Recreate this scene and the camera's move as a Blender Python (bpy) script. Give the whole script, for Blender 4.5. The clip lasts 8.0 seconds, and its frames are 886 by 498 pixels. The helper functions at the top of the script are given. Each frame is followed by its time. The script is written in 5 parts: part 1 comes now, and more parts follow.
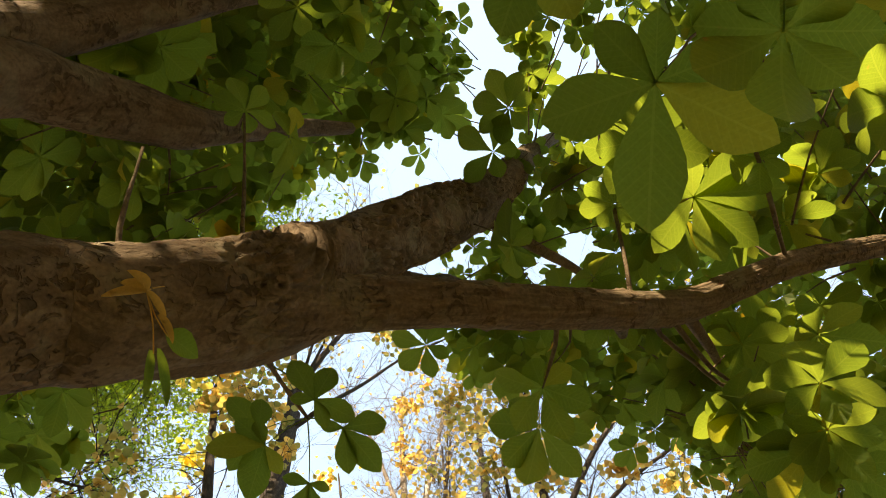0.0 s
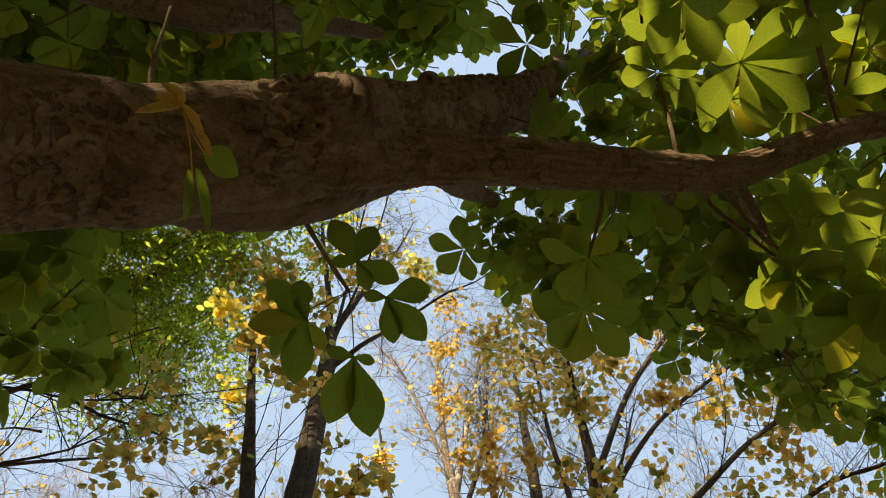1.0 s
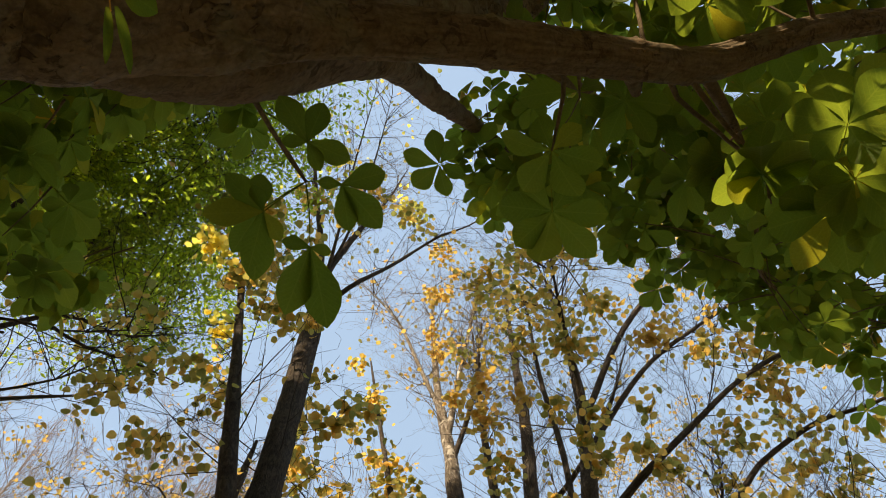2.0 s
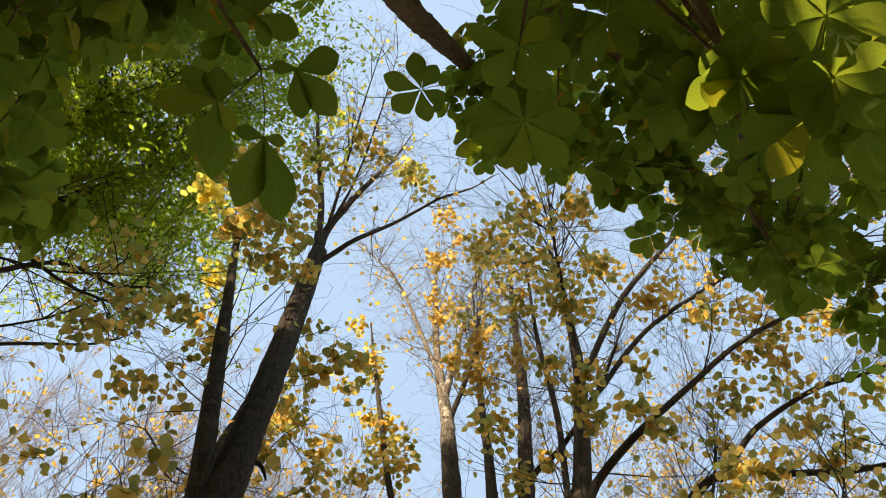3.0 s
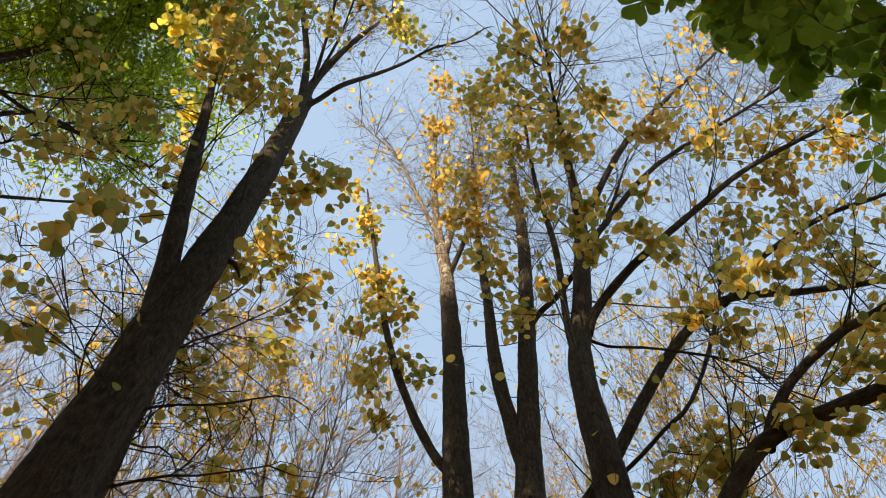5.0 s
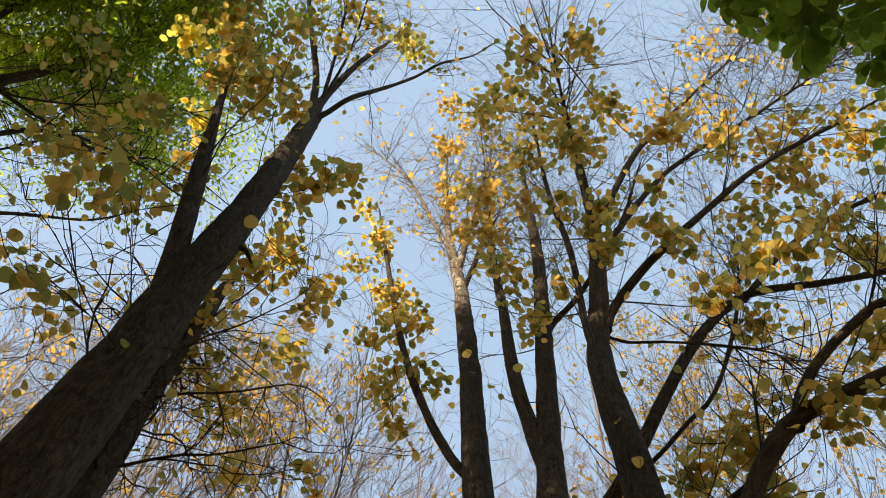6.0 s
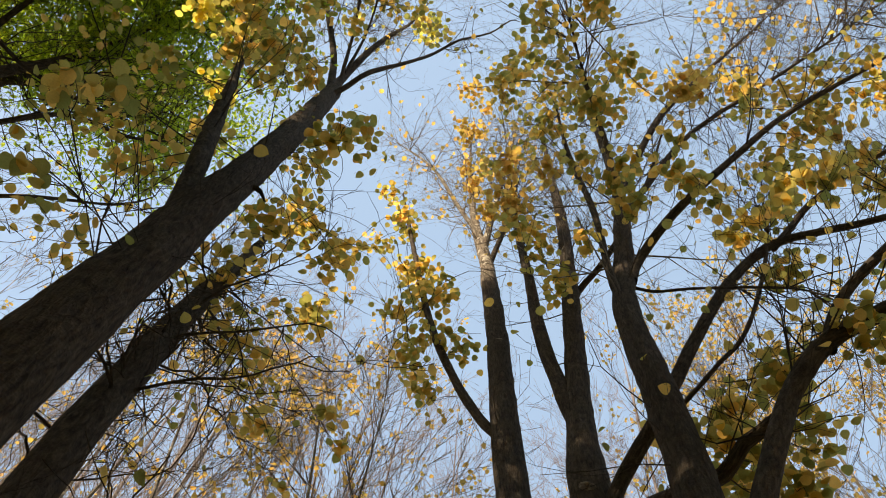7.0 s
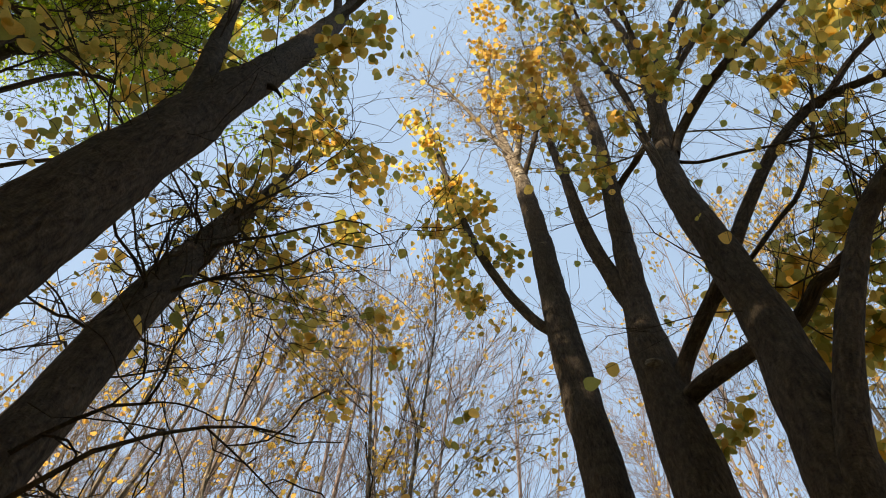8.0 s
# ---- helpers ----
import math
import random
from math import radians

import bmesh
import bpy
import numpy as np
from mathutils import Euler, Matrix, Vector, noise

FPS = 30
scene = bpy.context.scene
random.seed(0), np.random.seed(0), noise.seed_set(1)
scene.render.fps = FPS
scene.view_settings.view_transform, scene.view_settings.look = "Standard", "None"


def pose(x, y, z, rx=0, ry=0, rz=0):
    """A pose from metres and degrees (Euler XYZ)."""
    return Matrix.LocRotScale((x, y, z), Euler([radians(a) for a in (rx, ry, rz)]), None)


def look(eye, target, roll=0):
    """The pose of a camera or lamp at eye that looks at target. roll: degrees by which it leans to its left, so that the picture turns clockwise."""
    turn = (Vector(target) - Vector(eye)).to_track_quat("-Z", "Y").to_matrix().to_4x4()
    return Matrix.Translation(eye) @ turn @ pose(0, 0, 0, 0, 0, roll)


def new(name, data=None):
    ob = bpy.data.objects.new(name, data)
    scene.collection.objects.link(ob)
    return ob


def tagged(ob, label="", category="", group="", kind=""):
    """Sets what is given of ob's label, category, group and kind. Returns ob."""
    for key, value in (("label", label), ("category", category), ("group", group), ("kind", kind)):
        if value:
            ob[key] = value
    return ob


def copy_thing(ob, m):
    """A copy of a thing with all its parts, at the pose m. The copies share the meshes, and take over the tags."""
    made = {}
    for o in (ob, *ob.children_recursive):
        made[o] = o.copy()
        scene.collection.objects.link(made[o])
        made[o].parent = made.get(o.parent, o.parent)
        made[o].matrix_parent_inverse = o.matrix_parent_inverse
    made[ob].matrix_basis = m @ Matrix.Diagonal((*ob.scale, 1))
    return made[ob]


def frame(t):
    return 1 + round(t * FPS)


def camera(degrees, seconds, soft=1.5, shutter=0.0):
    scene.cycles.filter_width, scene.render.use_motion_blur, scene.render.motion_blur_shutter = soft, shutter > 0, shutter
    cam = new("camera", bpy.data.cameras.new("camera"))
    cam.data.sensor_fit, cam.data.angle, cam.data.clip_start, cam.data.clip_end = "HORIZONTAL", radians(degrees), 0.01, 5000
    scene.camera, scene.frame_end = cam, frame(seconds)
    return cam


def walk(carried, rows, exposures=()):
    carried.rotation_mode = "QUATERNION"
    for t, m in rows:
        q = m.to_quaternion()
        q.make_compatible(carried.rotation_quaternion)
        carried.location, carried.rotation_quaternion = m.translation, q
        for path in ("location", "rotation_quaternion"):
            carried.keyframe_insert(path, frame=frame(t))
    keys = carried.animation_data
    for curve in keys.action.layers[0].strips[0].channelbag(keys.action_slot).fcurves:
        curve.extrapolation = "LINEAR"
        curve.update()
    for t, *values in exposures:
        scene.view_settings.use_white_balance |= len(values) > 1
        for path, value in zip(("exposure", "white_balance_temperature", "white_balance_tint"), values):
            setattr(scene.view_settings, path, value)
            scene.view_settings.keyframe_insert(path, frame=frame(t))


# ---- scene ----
cam = camera(54.6, 8.0, soft=0.95)
EXPOSURES = [(0.0, 1.67, 9150, 13), (0.5, 1.58, 9150, 13), (1.0, 0.99, 9200, 13), (1.5, 0.77, 8900, 12.5), (3.0, 1.03, 8650, 12), (4.5, 0.86, 8650, 12), (6.5, 0.86, 8700, 12), (8.0, 0.85, 8650, 12)]
PATH = [
    (0, (-0.008, -0.024, 1.508), (-0.002, 0.368, 3.469), -1.2),
    (0.5, (-0.092, 0.175, 1.514), (-0.099, 0.617, 3.465), -2.1),
    (1, (-0.058, 0.331, 1.521), (-0.123, 0.814, 3.46), 5.2),
    (1.5, (0.064, 0.512, 1.53), (-0.019, 1.053, 3.453), 7.1),
    (1.7, (0.069, 0.552, 1.526), (-0.003, 1.115, 3.444), 5.1),
    (2.8, (0.234, 0.807, 1.514), (0.156, 1.412, 3.419), 5.7),
    (3, (0.274, 0.916, 1.541), (0.173, 1.543, 3.438), 8.2),
    (3.5, (0.403, 1.161, 1.629), (0.262, 1.85, 3.501), 10.5),
    (4, (0.48, 1.435, 1.612), (0.344, 2.199, 3.456), 7.8),
    (4.5, (0.457, 1.76, 1.634), (0.338, 2.574, 3.457), 5.9),
    (4.7, (0.473, 1.884, 1.637), (0.346, 2.7, 3.459), 6.3),
    (5.8, (0.369, 2.353, 1.578), (0.241, 3.115, 3.422), 5.1),
    (6, (0.424, 2.477, 1.55), (0.27, 3.202, 3.407), 7.3),
    (6.5, (0.51, 2.796, 1.456), (0.296, 3.45, 3.334), 12.4),
    (7, (0.491, 3.074, 1.409), (0.265, 3.763, 3.273), 10.8),
    (7.5, (0.393, 3.392, 1.496), (0.133, 4.145, 3.331), 8.1),
    (8, (0.338, 3.676, 1.483), (0.016, 4.443, 3.302), 7.7),
]
walk(cam, [(t, look(eye, target, roll)) for t, eye, target, roll in PATH], EXPOSURES)

# ---- world, sun, exposure ----
SUN_AZ, SUN_EL = 215.0, 30.0          # compass degrees from +y towards +x, degrees above the horizon
world = bpy.data.worlds.new("sky")
world.use_nodes = True
scene.world = world
wn, wl = world.node_tree.nodes, world.node_tree.links
wn.clear()
sky = wn.new("ShaderNodeTexSky")
sky.sky_type, sky.sun_disc = "NISHITA", False
sky.sun_elevation, sky.sun_rotation = radians(SUN_EL), radians(SUN_AZ)
sky.air_density, sky.dust_density, sky.ozone_density = 1.0, 2.0, 1.0
haze = wn.new("ShaderNodeMix")
haze.data_type = "RGBA"
haze.inputs["Factor"].default_value = 0.40
haze.inputs["B"].default_value = (3.55, 5.8, 9.5, 1)
back = wn.new("ShaderNodeBackground")
back.inputs["Strength"].default_value = 0.12
wout = wn.new("ShaderNodeOutputWorld")
wl.new(sky.outputs[0], haze.inputs["A"])
wl.new(haze.outputs["Result"], back.inputs["Color"])
wl.new(back.outputs[0], wout.inputs[0])

sun = new("sun", bpy.data.lights.new("sun", "SUN"))
sun.data.energy, sun.data.angle, sun.data.color = 4.5, radians(0.55), (1.0, 0.93, 0.82)
sun_from = Vector((math.sin(radians(SUN_AZ)) * math.cos(radians(SUN_EL)), math.cos(radians(SUN_AZ)) * math.cos(radians(SUN_EL)), math.sin(radians(SUN_EL))))
sun.matrix_world = look(sun_from * 60, (0, 0, 0))


# ---- materials ----
def nodes_of(name):
    mat = bpy.data.materials.new(name)
    mat.use_nodes = True
    nt = mat.node_tree
    nt.nodes.clear()
    return mat, nt.nodes, nt.links, nt.nodes.new("ShaderNodeOutputMaterial")


def ramp(nodes, stops):
    node = nodes.new("ShaderNodeValToRGB")
    els = node.color_ramp.elements
    while len(els) < len(stops):
        els.new(0.5)
    for el, (at, col) in zip(els, stops):
        el.position, el.color = at, (*col, 1)
    return node


def maths(nodes, links, op, a, b=0.0):
    node = nodes.new("ShaderNodeMath")
    node.operation = op
    for slot, value in zip(node.inputs, (a, b)):
        if isinstance(value, (int, float)):
            slot.default_value = value
        else:
            links.new(value, slot)
    return node.outputs[0]


def mixed(nodes, links, factor, a, b, blend="MIX"):
    node = nodes.new("ShaderNodeMix")
    node.data_type, node.blend_type = "RGBA", blend
    for key, value in (("Factor", factor), ("A", a), ("B", b)):
        if isinstance(value, (int, float)):
            node.inputs[key].default_value = value
        elif isinstance(value, tuple):
            node.inputs[key].default_value = (*value, 1)
        else:
            links.new(value, node.inputs[key])
    return node.outputs["Result"]


def leaf_material(name, stops, through_tint, share=0.5, veins=9.0, spots=(0.16, 0.09, 0.03), spot_from=0.62, gloss=0.6):
    """A thin leaf: a tone for each leaf, feathered side veins along the blade, blotches, light that passes through."""
    mat, nodes, links, out = nodes_of(name)
    info, geo = nodes.new("ShaderNodeObjectInfo"), nodes.new("ShaderNodeNewGeometry")
    pick = maths(nodes, links, "FRACT", maths(nodes, links, "ADD", info.outputs["Random"], geo.outputs["Random Per Island"]))
    tone = ramp(nodes, stops)
    links.new(pick, tone.inputs[0])
    uv = nodes.new("ShaderNodeUVMap")
    split = nodes.new("ShaderNodeSeparateXYZ")
    links.new(uv.outputs[0], split.inputs[0])
    across = maths(nodes, links, "ABSOLUTE", maths(nodes, links, "SUBTRACT", split.outputs[0], 0.5))
    along = maths(nodes, links, "SUBTRACT", split.outputs[1], maths(nodes, links, "MULTIPLY", across, 0.5))
    wave = maths(nodes, links, "SINE", maths(nodes, links, "MULTIPLY", along, veins * 6.283))
    rib = maths(nodes, links, "LESS_THAN", across, 0.02)
    vein = maths(nodes, links, "MAXIMUM", maths(nodes, links, "MULTIPLY", maths(nodes, links, "GREATER_THAN", wave, 0.86), 0.6), rib)
    coords = nodes.new("ShaderNodeTexCoord")
    blot = nodes.new("ShaderNodeTexNoise")
    blot.inputs["Scale"].default_value, blot.inputs["Detail"].default_value = 14.0, 4.0
    links.new(geo.outputs["Position"], blot.inputs["Vector"])
    edge = ramp(nodes, [(spot_from, (0, 0, 0)), (spot_from + 0.08, (1, 1, 1))])
    links.new(blot.outputs["Fac"], edge.inputs[0])
    fine = nodes.new("ShaderNodeTexNoise")
    fine.inputs["Scale"].default_value = 120.0
    links.new(geo.outputs["Position"], fine.inputs["Vector"])
    grain = ramp(nodes, [(0.3, (0.92, 0.92, 0.92)), (0.7, (1.06, 1.06, 1.06))])
    links.new(fine.outputs["Fac"], grain.inputs[0])
    col = mixed(nodes, links, 1.0, tone.outputs[0], grain.outputs[0], "MULTIPLY")
    col = mixed(nodes, links, maths(nodes, links, "MULTIPLY", edge.outputs[0], 0.75), col, spots)
    col = mixed(nodes, links, maths(nodes, links, "MULTIPLY", vein, 0.07), col, (0.30, 0.32, 0.10))
    skin = nodes.new("ShaderNodeBsdfPrincipled")
    skin.inputs["Roughness"].default_value = gloss
    skin.inputs["Specular IOR Level"].default_value = 0.18
    links.new(col, skin.inputs["Base Color"])
    bump = nodes.new("ShaderNodeBump")
    bump.inputs["Strength"].default_value, bump.inputs["Distance"].default_value = 0.12, 0.003
    links.new(wave, bump.inputs["Height"])
    links.new(bump.outputs[0], skin.inputs["Normal"])
    glow = nodes.new("ShaderNodeBsdfTranslucent")
    links.new(mixed(nodes, links, 1.0, col, through_tint, "MULTIPLY"), glow.inputs["Color"])
    both = nodes.new("ShaderNodeMixShader")
    both.inputs[0].default_value = share
    links.new(skin.outputs[0], both.inputs[1])
    links.new(glow.outputs[0], both.inputs[2])
    links.new(both.outputs[0], out.inputs[0])
    return mat


def bark_material(name, dark, mid, light, scale=7.0, lichen=0.0, depth=0.02, patch_tone=(0.36, 0.35, 0.30), draw=0.16, share=0.55, plates=0.0):
    """Bark: furrows drawn out along the stem, flaking patches, fine grain and pale lichen."""
    mat, nodes, links, out = nodes_of(name)
    uv = nodes.new("ShaderNodeUVMap")
    geo = nodes.new("ShaderNodeNewGeometry")

    def layer(stretch, size, detail, warp):
        squeeze = nodes.new("ShaderNodeMapping")
        squeeze.inputs["Scale"].default_value = (1.0, stretch, 1.0)
        links.new(uv.outputs[0], squeeze.inputs[0])
        tex = nodes.new("ShaderNodeTexNoise")
        tex.inputs["Scale"].default_value, tex.inputs["Detail"].default_value, tex.inputs["Distortion"].default_value = size, detail, warp
        links.new(squeeze.outputs[0], tex.inputs["Vector"])
        return tex.outputs["Fac"]

    furrow = layer(draw, scale * 5, 9.0, 0.5)
    flake = layer(0.5, scale * 1.6, 10.0, 1.4)
    grain = nodes.new("ShaderNodeTexNoise")
    grain.inputs["Scale"].default_value, grain.inputs["Detail"].default_value = 70.0, 6.0
    links.new(geo.outputs["Position"], grain.inputs["Vector"])
    blend = maths(nodes, links, "ADD", maths(nodes, links, "MULTIPLY", furrow, share), maths(nodes, links, "MULTIPLY", flake, 1.0 - share))
    tone = ramp(nodes, [(0.36, dark), (0.5, mid), (0.64, light)])
    links.new(blend, tone.inputs[0])
    col = mixed(nodes, links, 0.55, tone.outputs[0], grain.outputs["Fac"], "OVERLAY")
    if plates:
        shift = nodes.new("ShaderNodeTexNoise")
        shift.inputs["Scale"].default_value, shift.inputs["Detail"].default_value = 3.5, 4.0
        links.new(geo.outputs["Position"], shift.inputs["Vector"])
        moved = nodes.new("ShaderNodeMix")
        moved.data_type = "VECTOR"
        moved.inputs["Factor"].default_value = 0.16
        links.new(geo.outputs["Position"], moved.inputs[4])
        links.new(shift.outputs["Color"], moved.inputs[5])
        scales = nodes.new("ShaderNodeTexNoise")
        scales.inputs["Scale"].default_value, scales.inputs["Detail"].default_value, scales.inputs["Distortion"].default_value = plates, 7.0, 0.9
        links.new(moved.outputs[1], scales.inputs["Vector"])
        edge = ramp(nodes, [(0.40, (0.0, 0.0, 0.0)), (0.47, (1, 1, 1))])
        links.new(scales.outputs["Fac"], edge.inputs[0])
        loss = ramp(nodes, [(0.40, (0.60, 0.57, 0.54)), (0.47, (1, 1, 1)), (0.56, (1.0, 1.0, 1.0)), (0.62, (1.06, 1.05, 1.04))])
        links.new(scales.outputs["Fac"], loss.inputs[0])
        fade = ramp(nodes, [(0.47, (0.12, 0.12, 0.12)), (0.58, (1, 1, 1))])
        links.new(shift.outputs["Fac"], fade.inputs[0])
        col = mixed(nodes, links, fade.outputs[0], col, mixed(nodes, links, 1.0, col, loss.outputs[0], "MULTIPLY"))
        blend = maths(nodes, links, "ADD", blend, maths(nodes, links, "MULTIPLY", maths(nodes, links, "MULTIPLY", edge.outputs[0], fade.outputs[0]), 0.55))
    if lichen:
        patch = nodes.new("ShaderNodeTexNoise")
        patch.inputs["Scale"].default_value, patch.inputs["Detail"].default_value = 5.5, 7.0
        links.new(geo.outputs["Position"], patch.inputs["Vector"])
        cover = ramp(nodes, [(0.57, (0, 0, 0)), (0.64, (lichen, lichen, lichen))])
        links.new(patch.outputs["Fac"], cover.inputs[0])
        col = mixed(nodes, links, cover.outputs[0], col, patch_tone)
    height = maths(nodes, links, "ADD", blend, maths(nodes, links, "MULTIPLY", grain.outputs["Fac"], 0.2))
    bump = nodes.new("ShaderNodeBump")
    bump.inputs["Strength"].default_value, bump.inputs["Distance"].default_value = 1.0, depth
    links.new(height, bump.inputs["Height"])
    skin = nodes.new("ShaderNodeBsdfPrincipled")
    skin.inputs["Roughness"].default_value = 0.9
    skin.inputs["Specular IOR Level"].default_value = 0.06
    links.new(col, skin.inputs["Base Color"])
    links.new(bump.outputs[0], skin.inputs["Normal"])
    links.new(skin.outputs[0], out.inputs[0])
    return mat


def litter_material():
    """Forest floor: fallen leaves, soil and moss."""
    mat, nodes, links, out = nodes_of("leaf_litter")
    geo = nodes.new("ShaderNodeNewGeometry")
    cells = nodes.new("ShaderNodeTexVoronoi")
    cells.inputs["Scale"].default_value = 15.0
    links.new(geo.outputs["Position"], cells.inputs["Vector"])
    split = nodes.new("ShaderNodeSeparateColor")
    links.new(cells.outputs["Color"], split.inputs[0])
    tone = ramp(nodes, [(0.0, (0.12, 0.075, 0.04)), (0.35, (0.26, 0.17, 0.075)), (0.7, (0.42, 0.29, 0.11)), (1.0, (0.2, 0.2, 0.07))])
    links.new(split.outputs[0], tone.inputs[0])
    large = nodes.new("ShaderNodeTexNoise")
    large.inputs["Scale"].default_value, large.inputs["Detail"].default_value = 0.6, 6.0
    links.new(geo.outputs["Position"], large.inputs["Vector"])
    bare = ramp(nodes, [(0.55, (0, 0, 0)), (0.7, (0.7, 0.7, 0.7))])
    links.new(large.outputs["Fac"], bare.inputs[0])
    col = mixed(nodes, links, bare.outputs[0], tone.outputs[0], (0.17, 0.12, 0.08))
    bump = nodes.new("ShaderNodeBump")
    bump.inputs["Strength"].default_value, bump.inputs["Distance"].default_value = 0.8, 0.03
    links.new(cells.outputs["Distance"], bump.inputs["Height"])
    skin = nodes.new("ShaderNodeBsdfPrincipled")
    skin.inputs["Roughness"].default_value = 0.85
    links.new(col, skin.inputs["Base Color"])
    links.new(bump.outputs[0], skin.inputs["Normal"])
    links.new(skin.outputs[0], out.inputs[0])
    return mat


CHESTNUT_GREEN = leaf_material("chestnut_leaf", [(0.0, (0.068, 0.104, 0.020)), (0.5, (0.078, 0.114, 0.022)), (0.92, (0.088, 0.121, 0.024)), (1.0, (0.15, 0.142, 0.022))], (3.3, 3.0, 1.6), 0.58, 11.0, spot_from=0.72)
CHESTNUT_YELLOW = leaf_material("chestnut_leaf_yellow", [(0.0, (0.13, 0.16, 0.015)), (0.6, (0.24, 0.22, 0.02)), (1.0, (0.38, 0.22, 0.03))], (1.6, 1.5, 0.8), 0.55, 11.0, spot_from=0.6)
WITHERED = leaf_material("withered_leaf", [(0.0, (0.60, 0.37, 0.09)), (1.0, (0.70, 0.45, 0.12))], (1.2, 1.1, 1.0), 0.4, 8.0)
LINDEN = leaf_material("linden_leaf", [(0.0, (0.110, 0.132, 0.042)), (0.4, (0.185, 0.175, 0.054)), (0.75, (0.292, 0.224, 0.068)), (1.0, (0.370, 0.250, 0.076))], (3.0, 2.5, 2.0), 0.68, 5.0, spot_from=0.7)
LINDEN_GOLD = leaf_material("linden_leaf_gold", [(0.0, (0.36, 0.28, 0.10)), (0.5, (0.48, 0.335, 0.12)), (1.0, (0.50, 0.30, 0.12))], (1.6, 1.5, 1.0), 0.6, 5.0, spot_from=0.7)
LINDEN_YELLOW = leaf_material("linden_leaf_yellow", [(0.0, (0.58, 0.56, 0.12)), (0.5, (0.70, 0.62, 0.15)), (1.0, (0.64, 0.50, 0.12))], (1.6, 1.5, 1.3), 0.62, 5.0, spot_from=0.74)
SMALL_GREEN = leaf_material("small_green_leaf", [(0.0, (0.125, 0.165, 0.034)), (0.6, (0.18, 0.225, 0.044)), (1.0, (0.29, 0.31, 0.05))], (2.6, 2.8, 1.5), 0.64, 4.0, spot_from=0.8)
BARK_CHESTNUT = bark_material("chestnut_bark", (0.118, 0.083, 0.049), (0.165, 0.118, 0.071), (0.205, 0.152, 0.094), 4.0, 0.22, 0.012, (0.25, 0.24, 0.15), 0.8, 0.25, 30.0)
BARK_LINDEN = bark_material("linden_bark", (0.038, 0.029, 0.022), (0.067, 0.053, 0.041), (0.108, 0.086, 0.066), 6.0, 0.10, 0.04, (0.16, 0.14, 0.10), 0.4, 0.45)
# Naturally cream-patched bark, with sunlight on the upper stems put into its tones.
BARK_LIT_PALE = bark_material("lit_pale_linden_bark", (0.07, 0.055, 0.042), (0.16, 0.13, 0.10), (0.30, 0.26, 0.21), 5.0, 0.8, 0.03, (0.5, 0.45, 0.37))
BARK_PALE = bark_material("pale_bark", (0.135, 0.108, 0.105), (0.24, 0.195, 0.185), (0.36, 0.31, 0.29), 6.0, 0.2, 0.012)
LITTER = litter_material()


# ---- mesh helpers ----
def quad_mesh(name, verts, quads, uvs=None, material=None, smooth=True):
    """A mesh of four-sided faces from arrays; uvs: one pair for each vertex."""
    verts, quads = np.asarray(verts, np.float32), np.asarray(quads, np.int32)
    me = bpy.data.meshes.new(name)
    me.vertices.add(len(verts))
    me.vertices.foreach_set("co", verts.ravel())
    me.loops.add(quads.size)
    me.loops.foreach_set("vertex_index", quads.ravel())
    me.polygons.add(len(quads))
    me.polygons.foreach_set("loop_start", np.arange(0, quads.size, 4, dtype=np.int32))
    me.polygons.foreach_set("use_smooth", np.full(len(quads), smooth))
    if uvs is not None:
        layer = me.uv_layers.new(name="UVMap")
        layer.data.foreach_set("uv", np.asarray(uvs, np.float32)[quads.ravel()].ravel())
    if material:
        me.materials.append(material)
    me.update(calc_edges=True)
    me.validate()
    return me


def part(name, mesh, parent, label="", kind=""):
    ob = new(name, mesh)
    ob.parent = parent
    if parent.type == "EMPTY":
        ob.matrix_parent_inverse = parent.matrix_basis.inverted()
    return tagged(ob, label=label, kind=kind)


class Heap:
    """Gathers pieces of geometry that become one mesh."""

    def __init__(self):
        self.v, self.q, self.uv, self.n = [], [], [], 0

    def add(self, v, q, uv):
        self.v.append(np.asarray(v)), self.q.append(np.asarray(q) + self.n), self.uv.append(np.asarray(uv))
        self.n += len(v)

    def mesh(self, name, material):
        return quad_mesh(name, np.concatenate(self.v), np.concatenate(self.q), np.concatenate(self.uv), material)


def spline(rows, step):
    """A smooth line through the rows (x, y, z, radius)."""
    p = np.array(rows, float)
    p = np.vstack([2 * p[0] - p[1], p, 2 * p[-1] - p[-2]])
    out = []
    for i in range(1, len(p) - 2):
        n = max(2, int(np.linalg.norm(p[i + 1, :3] - p[i, :3]) / step))
        for k in range(n):
            t = k / n
            out.append(0.5 * (2 * p[i] + (p[i + 1] - p[i - 1]) * t + (2 * p[i - 1] - 5 * p[i] + 4 * p[i + 1] - p[i + 2]) * t * t + (3 * p[i] - p[i - 1] - 3 * p[i + 1] + p[i + 2]) * t ** 3))
    out.append(p[-2])
    out = np.array(out)
    out[:, 3] = np.maximum(out[:, 3], 0.002)
    return out


